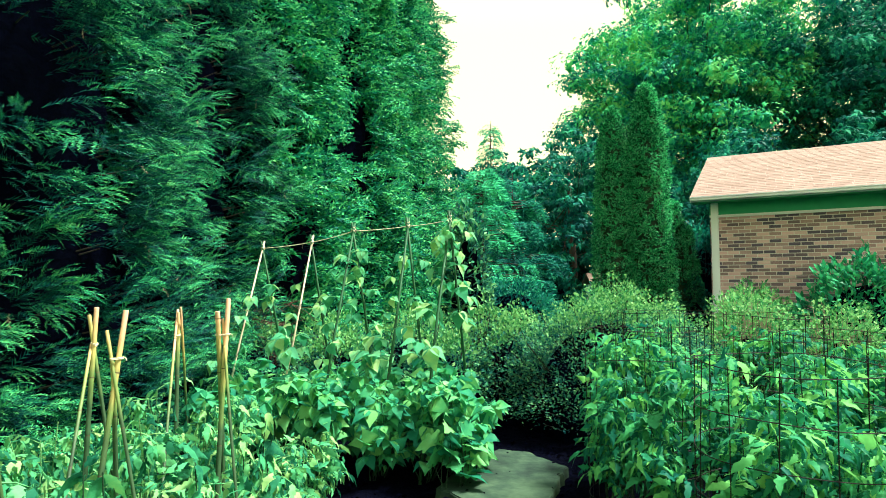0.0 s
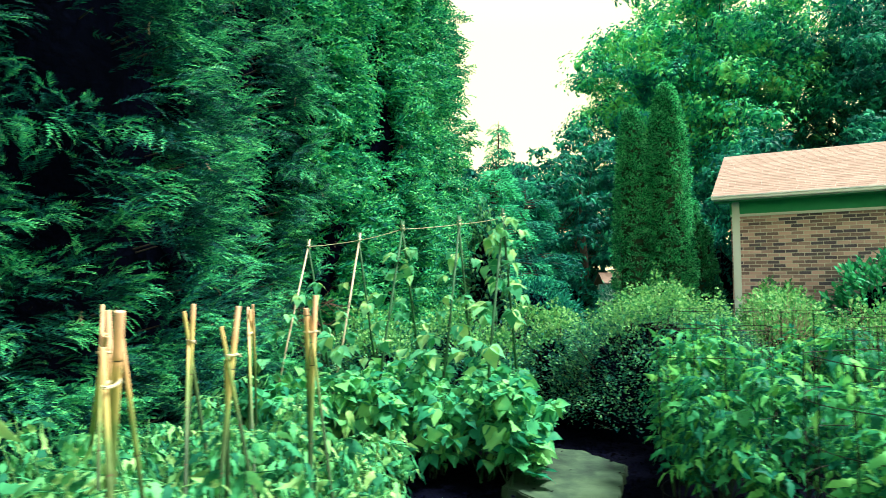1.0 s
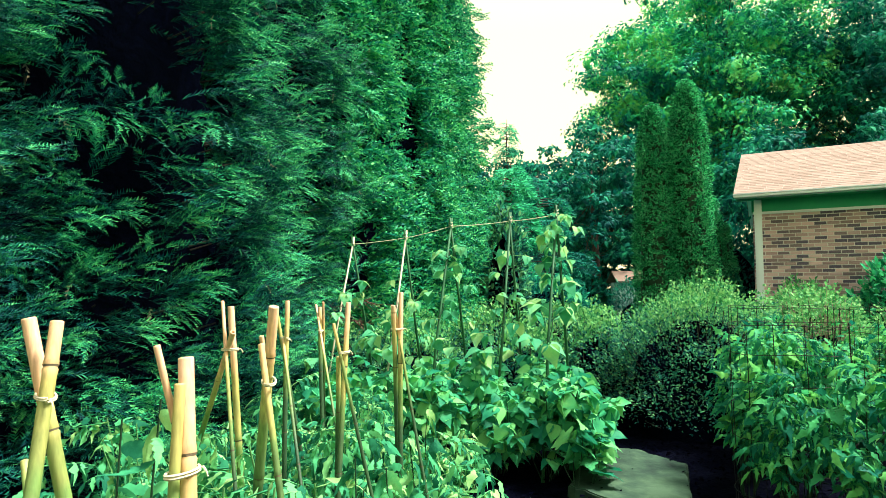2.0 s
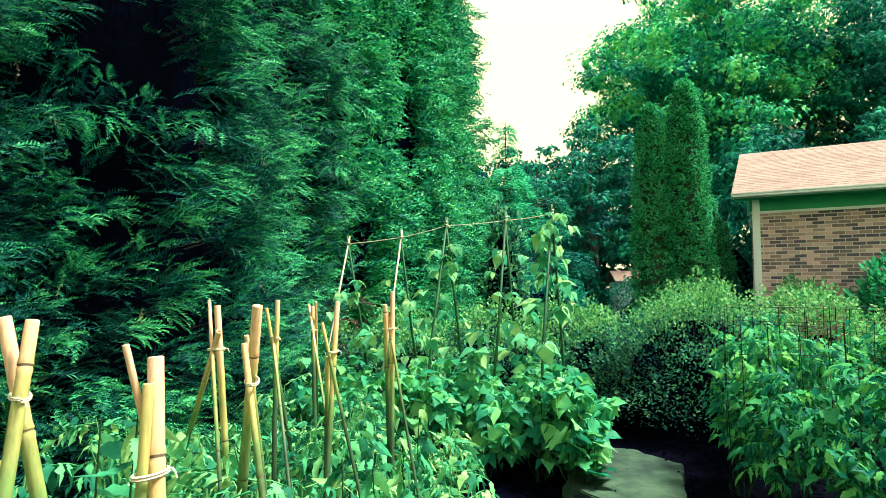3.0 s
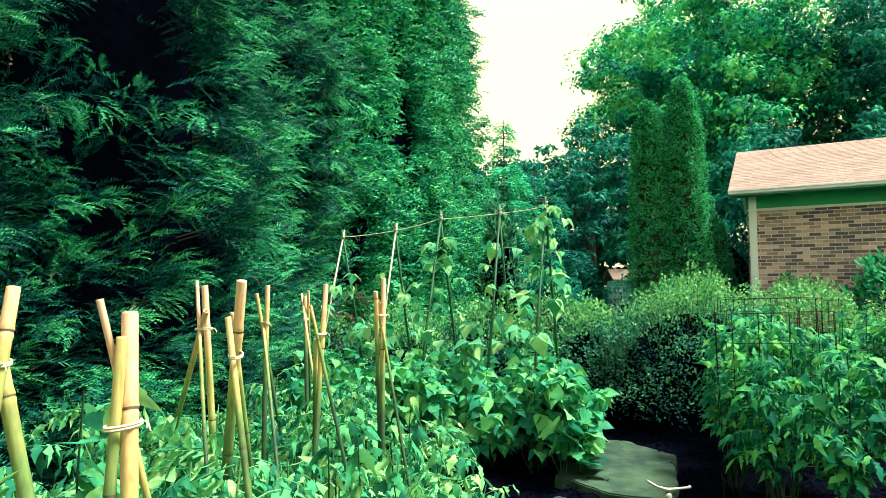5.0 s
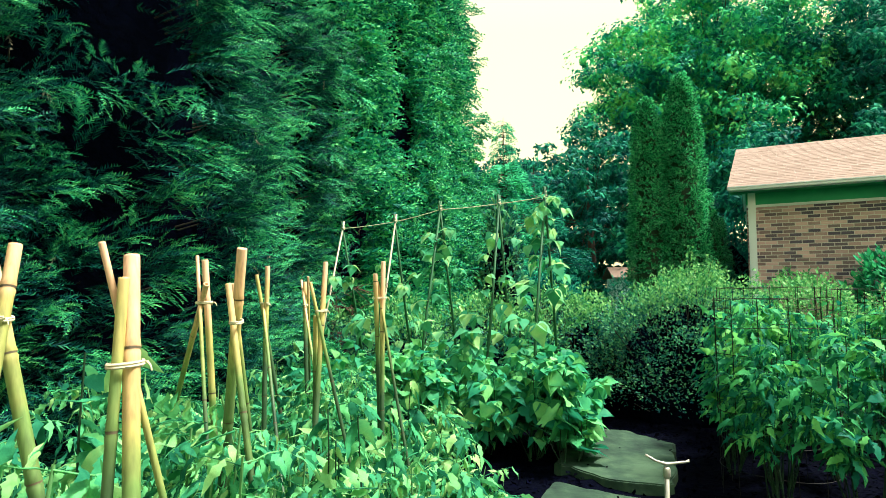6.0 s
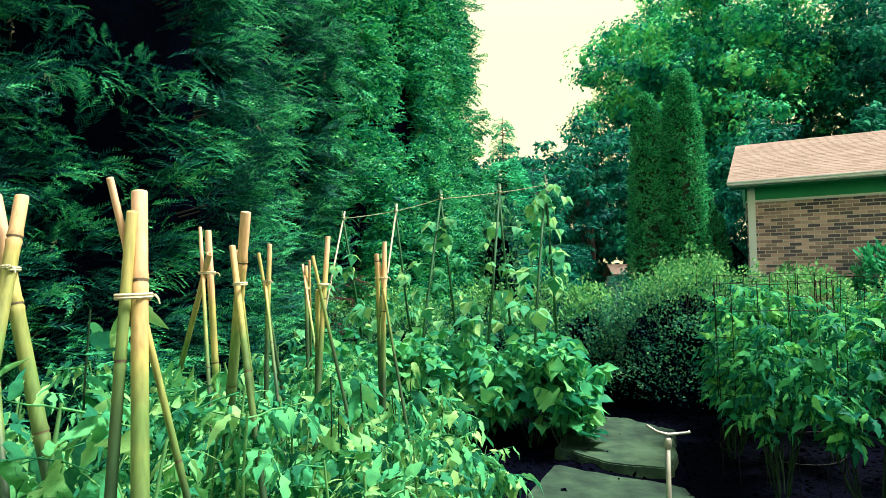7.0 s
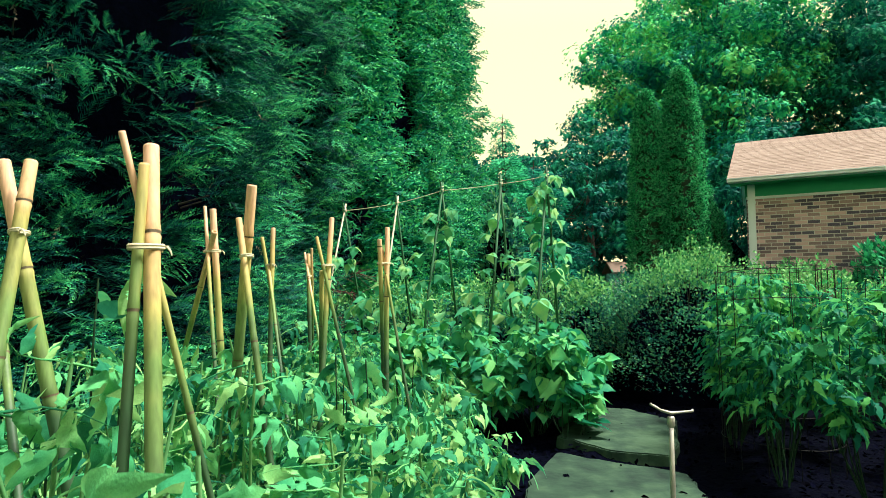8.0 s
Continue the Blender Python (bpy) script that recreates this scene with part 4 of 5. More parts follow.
box(bm, 0.022, -0.122, 2.60, 0.168, 0.0, 2.64, 0.004)
part("downspout_strap", bm, M_WHITE, downspout)

# ---- trees beyond ----
columnar_tree("tall narrow columnar arborvitae, bright green", 5.45, 0.41, 23000, 21, (4.15, 11.9, -0.05))
columnar_tree("narrow columnar arborvitae joined to a taller one", 4.98, 0.35, 16000, 22, (3.48, 12.0, -0.05))
columnar_tree("small cone-shaped arborvitae near the house wall", 3.2, 0.34, 5000, 23, (5.13, 13.0, -0.05), top=1.6)
columnar_tree("small cone-shaped arborvitae near the house wall", 2.7, 0.30, 4000, 24, (5.50, 13.3, -0.05), top=1.6)
broad_tree("maple_tree", "large spreading green maple behind the house", 17.5, 7.4, 170, 72000, TRIDENT, 0.20, M_MAPLE, 758, (11.95, 27.5, 0), 0.20, 0.80, 130)
broad_tree("oak_tree", "tall dark green broadleaf tree in shade behind the house", 17.0, 6.4, 120, 30000, TRIDENT, 0.25, M_FAR, 61, (19.4, 25.0, -0.3), 0.10, 0.95, 150)
wood = broad_tree("shade_tree", "dark green broadleaf tree at the wood's edge", 7.6, 3.4, 80, 5800, TRIDENT, 0.24, M_FAR, 32, (4.6, 21.5, -0.4), 0.05)
for x, y, s, r in [(8.2, 24.5, 1.0, 80), (3.7, 25.0, 0.98, 160), (0.4, 24.0, 0.85, 250), (10.6, 21.0, 0.95, 300), (14.5, 20.5, 1.0, 20), (6.6, 28.0, 1.1, 110), (18.5, 23.0, 1.1, 130), (2.8, 31.0, 1.15, 200), (9.5, 31.5, 1.2, 70), (15.5, 31.0, 1.2, 10)]:
    copy_thing(wood, pose(x, y, -0.2, 0, 0, r) @ Matrix.Diagonal((s, s, s, 1)))

# unseen trees added behind the path's near end, to block low sky light
for x, y, s, r in [(-8.0, -10.5, 1.0, 30), (-1.5, -11.5, 0.95, 140), (5.5, -11.0, 0.95, 200), (12.0, -9.5, 1.0, 330)]:
    copy_thing(wood, pose(x, y, -0.2, 0, 0, r) @ Matrix.Diagonal((s, s, s, 1)))


def drooping_conifer(name, label, height, radius, branches, per, size, mat, seed, at, skew=1.1):
    """A soft conifer: tiers of level branches with hanging feathery sprays."""
    g = np.random.default_rng(seed)
    tree = thing(name, label, "tree")
    h = height * (0.06 + 0.92 * g.random(branches) ** skew)
    th = g.random(branches) * 2 * math.pi
    r = radius * (1 - h / height) ** 0.8 * g.uniform(0.7, 1.15, branches) + 0.08
    out = np.stack([np.cos(th), np.sin(th), np.zeros(branches)], -1)
    s = 0.25 + 0.75 * g.random((branches, per)) ** 0.7
    pos = out[:, None] * (r[:, None] * s)[..., None] + np.array([0, 0, 1.0]) * (h[:, None] + 0.18 * r[:, None] * s * (1.1 - s))[..., None]
    side = np.stack([-out[:, 1], out[:, 0], 0 * th], -1)
    fwd = out[:, None] + side[:, None] * g.normal(0, 0.6, (branches, per))[..., None] + g.normal(0, 0.15, (branches, per, 3)) + np.array([0, 0, -0.1])
    upv = np.array([0, 0, 1.0]) + g.normal(0, 0.25, (branches, per, 3))
    arr("foliage", strew_mixed(HANGING, pos.reshape(-1, 3), fwd.reshape(-1, 3), upv.reshape(-1, 3), size * g.uniform(0.6, 1.3, branches * per)), mat, tree)
    limbs = [tube([(0, 0, hh), o * rr * 0.6 + [0, 0, hh + 0.06 * rr], o * rr + [0, 0, hh]], [0.02, 0.012, 0.004], 4, False) for o, rr, hh in zip(out, r, h)]
    limbs.append(tube([(0, 0, -0.3), (0, 0, height)], [0.018 * height, 0.01], 7))
    arr("trunk", join(limbs), M_BARK, tree)
    tree.location = at
    return tree


drooping_conifer("hemlock_tree", "soft blue-green hemlock with drooping sprays", 4.9, 1.9, 110, 16, 0.42, M_HEMLOCK, 41, (1.15, 17.0, -0.1))
drooping_conifer("hemlock_tree", "dark green hemlock with drooping sprays", 5.0, 1.9, 90, 14, 0.45, M_FAR, 42, (2.2, 18.6, -0.1))
drooping_conifer("spruce_tree", "thin far-off spruce with a bare spire", 10.0, 1.7, 130, 5, 0.38, M_HEMLOCK, 43, (2.45, 30.0, -0.2), 0.5)
bush("magnolia_shrub", "upright evergreen shrub with coppery young leaves", 0.55, 0.5, 3.2, 2600, OVAL, 0.15, M_AZALEA, 44, (0.55, 13.2, -0.05))
bush("understory_shrub", "low dark shrub under the trees", 1.3, 0.9, 1.5, 5000, DIAMOND, 0.11, M_FAR, 45, (1.7, 14.5, -0.05))
bush("understory_shrub", "low dark shrub under the trees", 1.6, 0.9, 1.5, 5000, DIAMOND, 0.11, M_FAR, 46, (8.6, 17.0, -0.05))
bush("understory_shrub", "low dark shrub beside the house corner", 0.7, 0.6, 1.5, 3200, DIAMOND, 0.09, M_FAR, 47, (5.3, 13.0, -0.05))

shade_shrub = bush("understory_shrub", "tall dark green shrub under the trees", 1.9, 1.0, 2.3, 2800, DIAMOND, 0.2, M_FAR, 49, (3.2, 20.4, -0.05))
for x, y, s, r in ((6.6, 21.6, 1.0, 70), (0.2, 20.2, 1.0, 150), (9.6, 20.0, 1.0, 40), (1.5, 27.5, 1.3, 200), (5.5, 28.0, 1.4, 260), (9.8, 27.5, 1.4, 310), (14.0, 27.0, 1.4, 20), (18.0, 27.0, 1.4, 90)):
    copy_thing(shade_shrub, pose(x, y, -0.05, 0, 0, r) @ Matrix.Diagonal((s, s, s, 1)))

shed = thing("garden_shed", "small white shed with a pale tan roof behind shrubs", "shed", (5.28, 19.0, -0.06))
bm = bmesh.new()
box(bm, -0.48, 0, 0, 0.48, 0.9, 1.42, 0.02)
part("wall", bm, M_WHITE, shed)
bm = bmesh.new()
box(bm, -0.58, -0.16, 1.40, 0.58, 1.06, 1.46)
bmesh.ops.bisect_plane(bm, geom=bm.verts[:] + bm.edges[:] + bm.faces[:], plane_co=(0, 0.45, 0), plane_no=(0, 1, 0))
for v in bm.verts:
    if abs(v.co.y - 0.45) < 0.01:
        v.co.z += 0.34
part("roof", bm, M_SHINGLE, shed, "pale tan pitched roof")

bush("understory_shrub", "loose shrub in front of the white shed", 0.95, 0.4, 1.42, 3400, DIAMOND, 0.085, M_FAR, 48, (5.05, 18.3, -0.05), 40, core=0.5)
bush("understory_shrub", "tall dark shrub between the house corner and the trees", 1.3, 0.9, 3.1, 4200, DIAMOND, 0.15, M_FAR, 50, (7.3, 16.8, -0.05))

# ---- shrubs round the garden ----
bush("azalea_bush", "large rounded azalea, yellow-green on top and dark below", 1.0, 0.85, 1.26, 46000, BLADE, 0.026, M_AZALEA, 51, (1.55, 5.5, -0.04), 140, group="azaleas", bare=0.14, lumps=0.10, brighter=M_PALE_SHRUB)
for k, (x, y, rx, h) in enumerate([(-2.05, 6.3, 0.6, 0.95), (-1.15, 6.35, 0.65, 0.98), (-0.25, 6.45, 0.65, 1.02), (0.55, 6.55, 0.6, 1.04), (2.6, 6.9, 0.7, 1.05), (0.0, 5.75, 0.55, 0.85), (-1.0, 5.9, 0.6, 0.8), (0.72, 6.05, 0.5, 1.0)]):
    bush("azalea_bush", "rounded azalea with small yellow-green leaves", rx, 0.55, h, 8500, BLADE, 0.036, M_AZALEA, 52 + k, (x, y, -0.04), 70, group="azaleas", bare=0.30, brighter=M_PALE_SHRUB)
for k, (x, y, rx, h) in enumerate([(3.45, 6.7, 0.65, 1.02), (4.35, 6.5, 0.65, 0.98), (5.2, 6.2, 0.65, 0.98), (3.9, 7.6, 0.7, 1.1), (6.2, 6.0, 0.7, 1.0)]):
    bush("azalea_bush", "thin azalea with bare brown twigs showing through", rx, 0.6, h * 1.12, 7000, BLADE, 0.040, M_PALE_SHRUB, 62 + k, (x, y, -0.04), 420, M_TWIG, "azaleas", core=0.6, brighter=M_PALE_SHRUB)
bush("rhododendron_bush", "broad dark green rhododendron against the brick wall", 1.15, 0.75, 1.75, 5200, OVAL, 0.125, M_RHODO, 71, (6.9, 9.7, -0.05), 90)
bush("foundation_shrub", "light green shrub at the foot of the brick wall", 0.75, 0.5, 1.38, 3600, DIAMOND, 0.08, M_PALE_SHRUB, 72, (5.45, 10.4, -0.05), 80)

# ---- bean trellis ----
TRELLIS = [(-1.59, 5.20, 1.60), (-1.12, 5.03, 1.64), (-0.74, 4.86, 1.72), (-0.28, 4.67, 1.74), (0.05, 4.49, 1.77)]
trellis = thing("bean_trellis", "A-frame bean trellis of thin canes tied along a twine ridge", "trellis")
ACROSS = np.array([0.397, 0.916, 0])
for k, tp in enumerate(TRELLIS):
    tp = np.array(tp)
    for s, a in ((-1, 0.52), (1, 0.50)):
        foot = tp + ACROSS * s * a
        foot[2] = -0.08
        over = tp + (tp - foot) * 0.045
        mid = (foot + over) / 2 + np.array([0.012 * math.sin(3 * k + s), 0.0, 0.0])
        pale = k < 2 and s < 0
        arr("cane", tube([foot, mid, over], [0.0115, 0.0105, 0.0085] if not (k < 2 and s < 0) else [0.009, 0.008, 0.007], 7), M_CANE if pale else M_STAKE, trellis, "weathered pale cane" if pale else "", smooth=True)
    ring = [tp + np.array([0.016 * math.cos(q), 0.016 * math.sin(q), 0.006 * math.sin(2 * q) + 0.004 * q]) for q in np.linspace(0, 12.5, 26)]
    arr("twine_lashing", tube(ring, [0.0025] * 26, 4), M_TWINE, trellis)
for a, b in zip(TRELLIS[:-1], TRELLIS[1:]):
    a, b = np.array(a), np.array(b)
    t = np.linspace(0, 1, 12)[:, None]
    line = a + (b - a) * t - np.array([0, 0, 0.024]) * t * (1 - t) + [0, 0, 0.012]
    arr("twine", tube(line, [0.0030] * 12, 4), M_TWINE, trellis)

# beans that climb the canes, and the thick growth at their feet
for k, tp in enumerate(TRELLIS):
    g = np.random.default_rng(80 + k)
    tp = np.array(tp)
    vine = thing("bean_vine", "climbing bean vine twining sparsely up the canes", "bean vine", group="climbing beans")
    pos, fwd, size, tubes = [], [], [], []
    for s, a in ((-1, 0.52), (1, 0.50)):
        foot = tp + ACROSS * s * a
        foot[2] = 0.0
        t = np.linspace(0, 0.80 + 0.05 * k, 60)[:, None]
        q = t * 26 + k
        line = foot + (tp - foot) * t + 0.014 * np.concatenate([np.cos(q), np.sin(q), 0 * q], 1)
        tubes.append(tube(line, np.linspace(0.0035, 0.0018, 60), 4, False))
        n = 13
        i = g.integers(12, 60, n)
        b = g.random(n) * 2 * math.pi
        pos.append(line[i])
        fwd.append(np.stack([np.cos(b), np.sin(b), g.uniform(-0.5, 0.3, n)], -1))
        size.append(g.uniform(0.17, 0.29, n) * (1.2 - 0.4 * i / 60))
    if k == 4:
        n = 9
        b = g.random(n) * 2 * math.pi
        pos.append(tp + g.normal(0, 0.05, (n, 3)) + [0, 0, -0.05])
        fwd.append(np.stack([np.cos(b), np.sin(b), g.uniform(-0.9, 0.1, n)], -1))
        size.append(g.uniform(0.11, 0.19, n))
        curl = [tp + [0.02 * q, 0, 0.02 + 0.05 * q + 0.03 * math.sin(2 * q)] for q in np.linspace(0, 3, 10)]
        tubes.append(tube(curl, np.linspace(0.003, 0.001, 10), 4))
    pos, fwd = np.concatenate(pos), np.concatenate(fwd)
    leaf_parts(TRIFOLS, pos, fwd, np.array([[0, 0, 1.0]]) + g.normal(0, 0.3, pos.shape), np.concatenate(size), M_VINE, vine)
    arr("stem", join(tubes), M_STEM, vine)
BEANS = [(-1.65, 4.55, 0.50), (-1.25, 4.35, 0.54), (-0.85, 4.25, 0.56), (-0.45, 4.12, 0.58), (-0.12, 4.05, 0.60), (-1.5, 5.0, 0.5), (-1.0, 4.85, 0.55), (-0.55, 4.65, 0.6), (-0.05, 4.5, 0.64), (0.1, 4.25, 0.56)]
for k, (x, y, h) in enumerate(BEANS):
    leafy_plant("bean_plant", "bushy bean plant with overlapping heart-shaped leaves", "bean plant", h, 0.30, 10, 140, TRIFOLS, 0.20, M_BEAN, 90 + k, (x, y, 0), "bush beans", each=True)
for k, (x, y, s) in enumerate([(0.20, 4.10, 0.135), (0.06, 3.78, 0.13)]):
    leafy_plant("squash_plant", "squash plant with broad lobed leaves at the path edge", "squash plant", 0.42, 0.22, 7, 28, [PALM], s, M_BEAN, 105 + k, (x, y, 0), "squash", each=True)

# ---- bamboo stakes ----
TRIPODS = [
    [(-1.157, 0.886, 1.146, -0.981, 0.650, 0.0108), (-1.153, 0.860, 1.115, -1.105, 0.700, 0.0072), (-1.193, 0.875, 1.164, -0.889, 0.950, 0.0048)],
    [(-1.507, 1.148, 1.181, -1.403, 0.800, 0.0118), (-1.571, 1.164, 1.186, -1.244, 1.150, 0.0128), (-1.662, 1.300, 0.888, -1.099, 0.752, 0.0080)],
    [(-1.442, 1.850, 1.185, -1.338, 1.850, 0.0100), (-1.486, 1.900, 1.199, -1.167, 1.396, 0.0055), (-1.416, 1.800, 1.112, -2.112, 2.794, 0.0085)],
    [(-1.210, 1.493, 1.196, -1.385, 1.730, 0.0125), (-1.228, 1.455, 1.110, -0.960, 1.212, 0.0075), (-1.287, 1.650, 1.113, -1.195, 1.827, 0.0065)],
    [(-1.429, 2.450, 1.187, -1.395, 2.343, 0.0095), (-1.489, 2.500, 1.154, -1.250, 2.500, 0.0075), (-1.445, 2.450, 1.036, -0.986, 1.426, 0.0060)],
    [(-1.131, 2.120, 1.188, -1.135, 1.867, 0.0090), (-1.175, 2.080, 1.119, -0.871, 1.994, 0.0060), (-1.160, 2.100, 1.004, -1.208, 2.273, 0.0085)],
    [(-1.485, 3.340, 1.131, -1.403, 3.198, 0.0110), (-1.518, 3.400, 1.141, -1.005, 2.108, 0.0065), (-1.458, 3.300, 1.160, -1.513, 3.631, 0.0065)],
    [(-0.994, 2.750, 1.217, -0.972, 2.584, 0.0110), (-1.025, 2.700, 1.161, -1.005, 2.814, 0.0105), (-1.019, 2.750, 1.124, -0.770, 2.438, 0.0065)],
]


def bamboo_pole(top, foot, radius, seed):
    """A cane with swollen nodes and a cut, hollow top."""
    g = np.random.default_rng(seed)
    top, foot = np.array(top), np.array(foot)
    long = np.linalg.norm(top - foot)
    zs, rs, nodes = [0.0], [radius * 1.05], []
    z = g.uniform(0.05, 0.15)
    while z < long - 0.03:
        for dz, k in ((-0.016, 1.0), (-0.004, 1.10), (0.0, 0.96), (0.004, 1.12), (0.016, 0.99)):
            if k == 0.96:
                nodes.append(len(zs))
            zs.append(z + dz)
            rs.append(radius * k)
        z += g.uniform(0.22, 0.34)
    zs = [q for q in zs if q < long - 0.004]
    rs = rs[: len(zs)]
    zs += [long - 0.003, long, long, long - 0.012]
    rs += [radius * 0.97, radius * 0.93, radius * 0.6, radius * 0.55]
    sides = 14
    ang = np.linspace(0, 2 * math.pi, sides, endpoint=False)
    zs, rs = np.array(zs), np.array(rs)
    bow = 0.006 * np.sin(zs / long * math.pi)
    v = np.stack([rs[:, None] * np.cos(ang) + bow[:, None], rs[:, None] * np.sin(ang), np.repeat(zs[:, None], sides, 1)], -1).reshape(-1, 3)
    i, j = np.meshgrid(np.arange(len(zs) - 1), np.arange(sides), indexing="ij")
    a, b = i * sides + j, i * sides + (j + 1) % sides
    f = np.stack([a, b, b + sides, a + sides], -1).reshape(-1, 4)
    rot = np.array(Vector(top - foot).to_track_quat("Z", "Y").to_matrix())
    index = np.repeat(np.isin(np.arange(len(zs) - 1), nodes), sides).astype(int)
    return v @ rot.T + foot, f, index


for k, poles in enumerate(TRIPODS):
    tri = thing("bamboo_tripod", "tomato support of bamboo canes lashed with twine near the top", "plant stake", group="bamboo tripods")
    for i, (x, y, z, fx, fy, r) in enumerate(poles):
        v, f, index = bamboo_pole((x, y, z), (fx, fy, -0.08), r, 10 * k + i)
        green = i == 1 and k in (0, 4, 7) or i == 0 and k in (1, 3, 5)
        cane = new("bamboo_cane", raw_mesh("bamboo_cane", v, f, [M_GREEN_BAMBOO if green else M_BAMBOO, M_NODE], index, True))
        cane.parent = tri
        if green:
            tagged(cane, "greener, younger bamboo cane")
    a = [np.array((x, y, z)) + (np.array((fx, fy, -0.08)) - (x, y, z)) * 0.11 for x, y, z, fx, fy, r in poles[:2]]
    mid, gap = (a[0] + a[1]) / 2, np.linalg.norm((a[0] - a[1])[:2]) / 2
    d = unit((a[0] - a[1]) * [1, 1, 0])
    e = np.array([-d[1], d[0], 0])
    rx, ry = gap + poles[0][5] + 0.003, max(poles[0][5], poles[1][5]) + 0.003
    q = np.linspace(0, 4 * math.pi, 40)
    line = mid + d * (rx * np.cos(q))[:, None] + e * (ry * np.sin(q))[:, None] + np.array([0, 0, 1.0]) * (0.0006 * q)[:, None]
    loose = mid + d * (rx + 0.002) + np.array([[0, 0, 0.004], [0.006, -0.003, 0.006], [0.011, -0.005, 0.001], [0.014, -0.006, -0.006]])
    arr("twine_lashing", join([tube(line, [0.0022] * 40, 5), tube(loose, [0.0017, 0.0016, 0.0014, 0.001], 5)]), M_TWINE, tri)

# ---- tomato bed ----
TOMATOES = [(-1.36, 0.90, 0.76), (-1.04, 0.74, 0.70), (-1.75, 0.80, 0.84), (-2.05, 0.95, 0.68), (-1.62, 1.0, 0.70), (-1.22, 0.98, 0.68), (-0.88, 0.95, 0.60), (-2.10, 1.45, 0.72), (-1.68, 1.45, 0.72), (-1.28, 1.42, 0.70), (-0.88, 1.45, 0.58),
            (-2.1, 1.95, 0.74), (-1.65, 1.95, 0.74), (-1.25, 1.92, 0.70), (-0.88, 1.95, 0.52), (-1.95, 2.45, 0.74), (-1.55, 2.45, 0.74), (-1.18, 2.42, 0.66), (-0.85, 2.45, 0.46), (-0.66, 2.75, 0.28),
            (-2.0, 2.95, 0.52), (-1.6, 2.95, 0.72), (-1.2, 2.95, 0.62), (-0.85, 2.98, 0.44), (-2.1, 3.5, 0.48), (-1.65, 3.5, 0.7), (-1.22, 3.5, 0.56), (-0.84, 3.45, 0.38)]
for k, (x, y, h) in enumerate(TOMATOES):
    h *= 0.86 if x < -1.5 else 1.0
    leafy_plant("tomato_plant", "tomato plant with drooping lobed green leaves in the staked bed", "tomato plant", h * 1.05, 0.24, 9, (120 if y < 0.92 else 189 if y < 1.2 else 153 if y < 1.6 else 99), (COMPOUNDS if y < 0.92 else COMPOUNDS + FINE_COMPOUNDS if y < 1.2 else COMPOUNDS[:2] + FINE_COMPOUNDS if y < 1.6 else FINE_COMPOUNDS), (0.165 if y < 0.92 else 0.135 if y < 1.6 else 0.155), M_TOMATO, 120 + k, (x, y, 0), "tomatoes", 0.15, stalk=M_STALK, each=y < 1.6, thick=0.0062 if y < 2 else 0.0042)
for k, (x, y, h) in enumerate([(-1.49, 1.28, 1.02), (-0.98, 1.75, 0.70), (-0.92, 2.25, 0.66), (-0.95, 2.95, 0.7)]):
    leafy_plant("pepper_plant", "upright plant with broad hanging leaves among the tomatoes", "pepper plant", h, 0.14, 4, 40, SOFT + [LOBED], 0.085, M_TOMATO, 150 + k, (x, y, 0), "peppers", 0.7, 0.5, each=True)


# ---- caged bed ----
def wire_cage(x, y, r, h, turn, lean=0.0):
    """A cylinder of stiff welded mesh: upright wires and hoops."""
    g = np.random.default_rng(int(1000 * (x + y)))
    cage = thing("wire_cage", "round cage of dark welded wire mesh round tall vegetables", "plant cage", (x, y, 0), "wire cages")
    n = 13
    for i in range(n):
        a = 2 * math.pi * i / n + turn
        p = [(r * math.cos(a) * (1 + g.normal(0, 0.008)), r * math.sin(a) * (1 + g.normal(0, 0.008)), z) for z in np.linspace(-0.06, h + 0.008, 5)]
        arr("upright_wire", tube(p, [0.0021] * 5, 5), M_WIRE, cage)
    for k in range(7):
        z = h - 0.152 * k
        if z < 0.05:
            break
        ph = g.random() * 6
        ring = [(r * 1.004 * math.cos(a), r * 1.004 * math.sin(a), z + 0.006 * math.sin(3 * a + ph)) for a in np.linspace(0, 2 * math.pi, 41)]
        arr("hoop_wire", tube(ring, [0.0019] * 41, 5, False), M_WIRE, cage)
    cage.rotation_euler = (radians(lean), radians(lean * 0.6), 0)
    return cage


CAGES = [(1.22, 2.12, 0.32, 1.00, 0.2, 1.0), (1.13, 3.38, 0.30, 1.03, 0.6, -1.0), (2.02, 3.05, 0.32, 1.03, 0.1, 0.5), (1.62, 4.35, 0.33, 1.09, 0.4, 0.0), (2.35, 4.25, 0.33, 1.07, 0.9, 1.0), (2.05, 1.95, 0.33, 0.98, 0.7, -0.5)]
for c in CAGES:
    wire_cage(*c)
for k, (x, y, r, h, a, b) in enumerate(CAGES):
    leafy_plant("caged_tomato_plant", "bright green tomato plant filling its wire cage", "tomato plant", h * (0.92 if y < 3 else 0.88), r * 0.95, 16, 272, OPEN_COMPOUNDS + FINE_COMPOUNDS * 2 + [LOBE_LEAF], 0.14, M_VEG, 160 + k, (x, y, 0), "caged tomatoes", 0.1, 0.5)
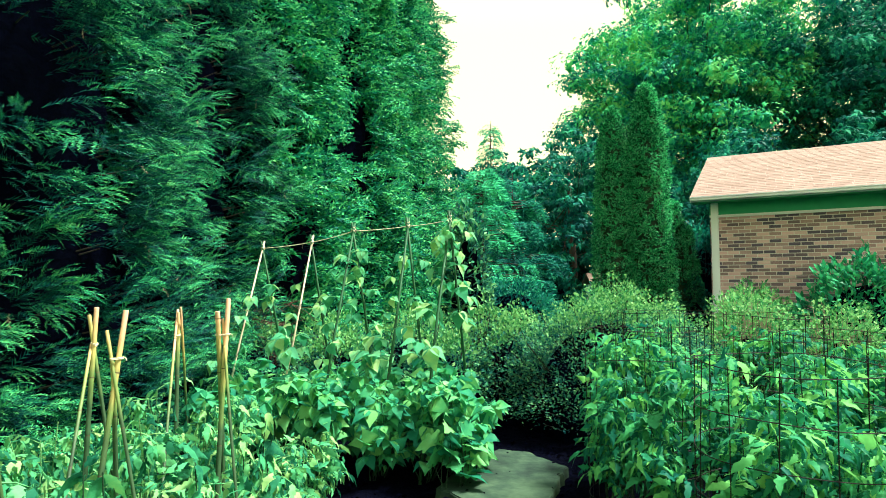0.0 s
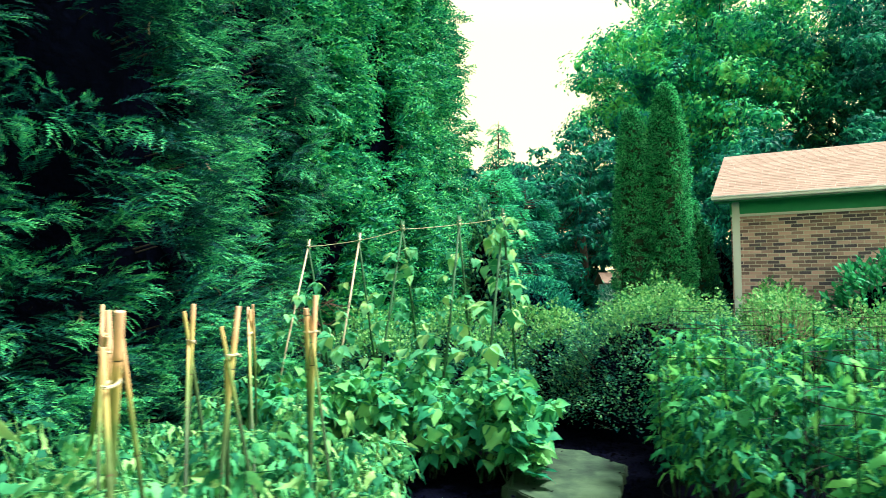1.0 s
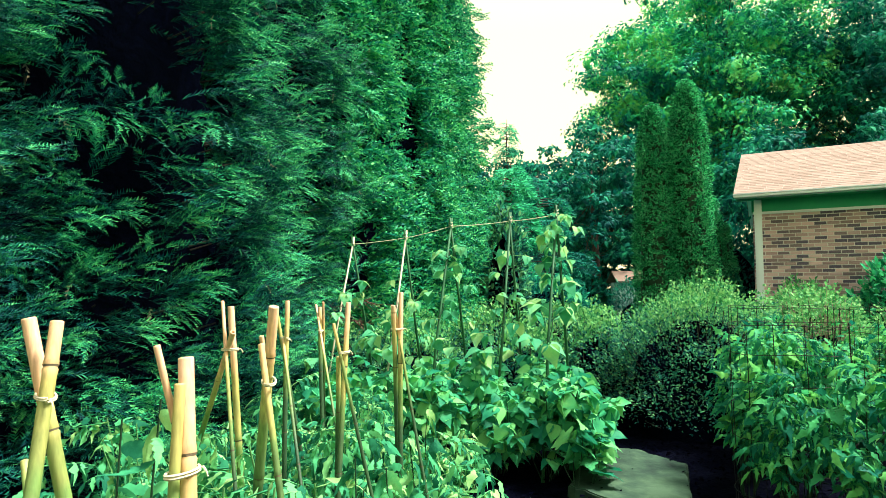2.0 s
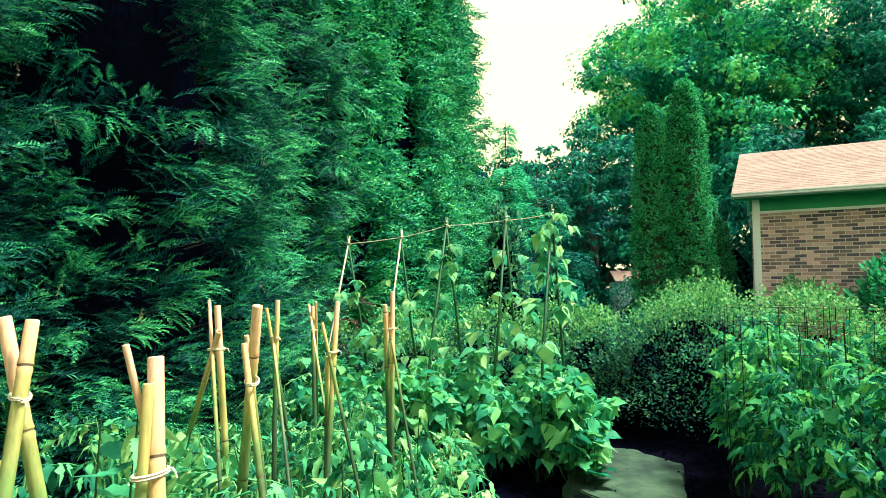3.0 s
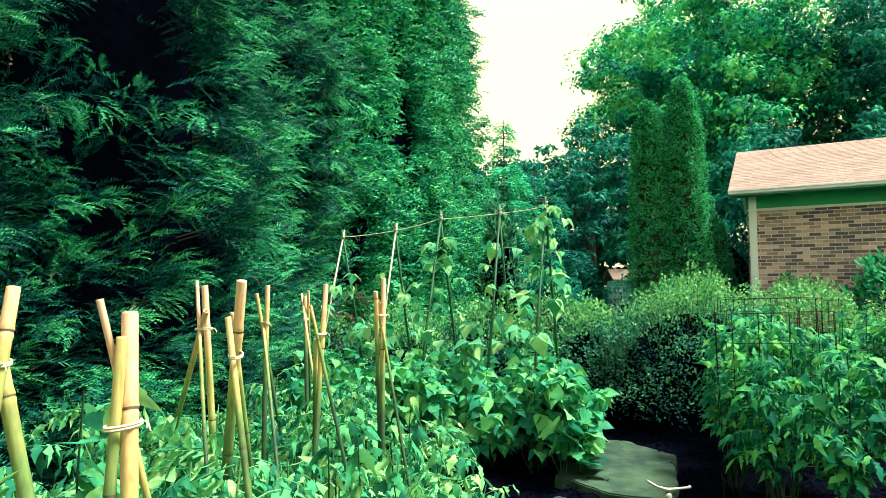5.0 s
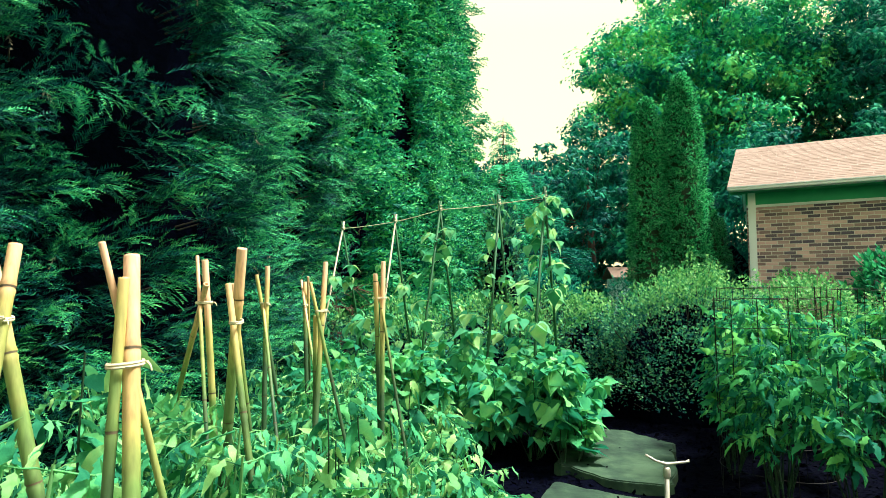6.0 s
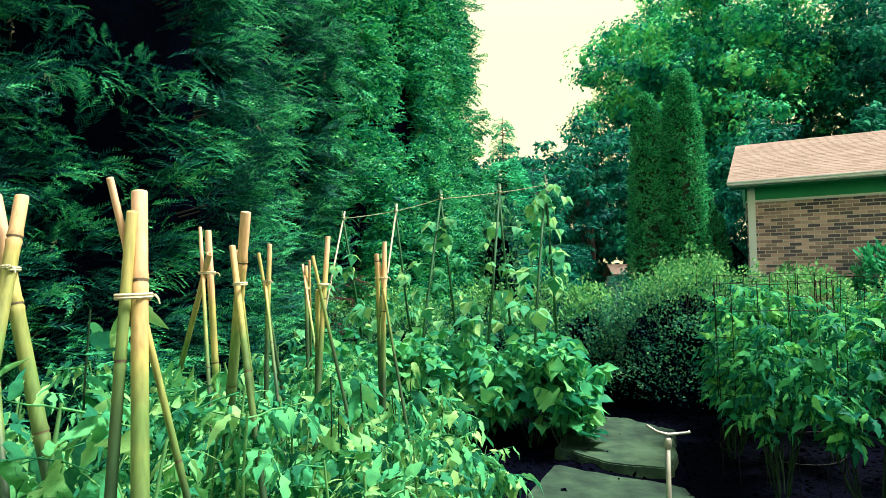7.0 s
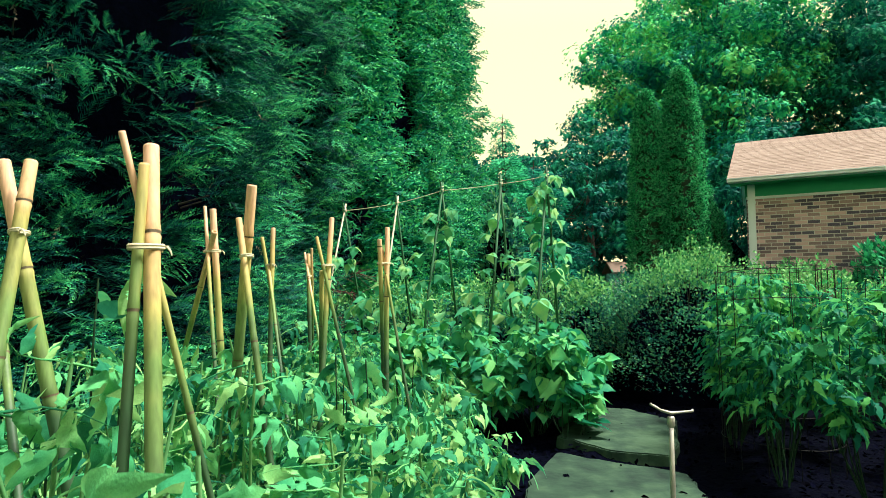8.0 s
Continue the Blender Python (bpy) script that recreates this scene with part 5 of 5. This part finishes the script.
for k, (x, y, h) in enumerate([(0.95, 3.05, 0.74), (1.55, 2.6, 0.90), (1.6, 3.6, 0.95), (1.05, 3.75, 0.75), (2.6, 3.5, 0.98), (2.7, 2.5, 0.9), (1.55, 1.75, 0.85), (2.9, 4.5, 0.95), (1.18, 2.75, 0.82), (1.2, 4.0, 0.88), (2.2, 2.5, 0.92)]):
    leafy_plant("bean_plant", "leafy vegetable plant crowding between the wire cages", "bean plant", h * (1.0 if y < 3.2 else 0.92), 0.28, 10, 200, OPEN_COMPOUNDS + FINE_COMPOUNDS * 2 + [LOBE_LEAF], 0.13 if y < 2.6 else 0.145, M_VEG, 175 + k, (x, y, 0), "right bed plants", 0.1, 0.5)

# ---- sprinkler on a stake ----
spr = thing("sprinkler_stake", "slim metal sprinkler riser with a bent T-shaped arm", "sprinkler", (-0.03, 1.95, 0))
arr("riser_pipe", tube([(0.004, 0, -0.1), (0, 0, 0.3), (0, 0, 0.54)], [0.0085, 0.008, 0.0075], 10), M_METAL, spr, smooth=True)
arr("collar", tube([(0, 0, 0.505), (0, 0, 0.512), (0, 0, 0.535), (0, 0, 0.54)], [0.008, 0.0115, 0.0115, 0.008], 10), M_METAL, spr, smooth=True)
arr("arm", tube([(-0.068, -0.01, 0.580), (-0.035, -0.005, 0.560), (0, 0, 0.549), (0.03, 0.003, 0.551), (0.066, 0.008, 0.553), (0.074, 0.008, 0.556)], [0.004, 0.004, 0.0055, 0.004, 0.004, 0.005], 8), M_METAL, spr, smooth=True)

# ---- bricks of the house wall ----
def brick_mesh(w, h=0.0575, d=0.09):
    bm = bmesh.new()
    box(bm, 0, -d + 0.1, 0, w, 0.1, h)
    for v in bm.verts:
        if v.co.y < 0.05:
            v.co.x += 0.002 if v.co.x < w / 2 else -0.002
            v.co.z += 0.002 if v.co.z < h / 2 else -0.002
    me = bpy.data.meshes.new("brick")
    bm.to_mesh(me)
    bm.free()
    me.materials.append(M_BRICK)
    return me


BRICK, HALF = brick_mesh(0.194), brick_mesh(0.092)
singles, rest_v, rest_f = 0, [], []
CUBE_F = np.array([(0, 1, 2, 3), (4, 7, 6, 5), (0, 4, 5, 1), (1, 5, 6, 2), (2, 6, 7, 3), (3, 7, 4, 0)])
for c in range(-1, 40):
    z = 0.0677 * c
    x = -0.1015 if c % 2 else 0.0
    while x < LONG:
        a, b = max(x, 0.0), min(x + 0.194, LONG)
        if b - a > 0.05:
            jy = random.uniform(-0.003, 0.003)
            if a < 2.9 and c >= 20 and singles < 300:
                ob = new("brick", BRICK if b - a > 0.15 else HALF)
                ob.parent = house
                ob.location = (a, -0.014 + jy, z)
                singles += 1
            else:
                y0 = -0.004 + jy
                k = 8 * len(rest_f)
                rest_v += [(a, y0, z), (b, y0, z), (b, y0, z + 0.0575), (a, y0, z + 0.0575), (a, 0.08, z), (b, 0.08, z), (b, 0.08, z + 0.0575), (a, 0.08, z + 0.0575)]
                rest_f.append(CUBE_F + k)
        x += 0.203
# side walls of the same brick
for side_x in (0.0, LONG):
    for c in range(-1, 40):
        z = 0.0677 * c
        y = 0.1 if c % 2 else 0.2
        while y < DEEP - 0.1:
            x0, x1 = (-0.003, 0.08) if side_x == 0 else (LONG - 0.08, LONG + 0.003)
            k = 8 * len(rest_f)
            rest_v += [(x0, y, z), (x1, y, z), (x1, y, z + 0.0575), (x0, y, z + 0.0575), (x0, y + 0.194, z), (x1, y + 0.194, z), (x1, y + 0.194, z + 0.0575), (x0, y + 0.194, z + 0.0575)]
            rest_f.append(CUBE_F + k)
            y += 0.203
arr("brickwork", (np.array(rest_v), np.concatenate(rest_f)), M_BRICK, house, "weathered brown brick courses", kind="stuff")
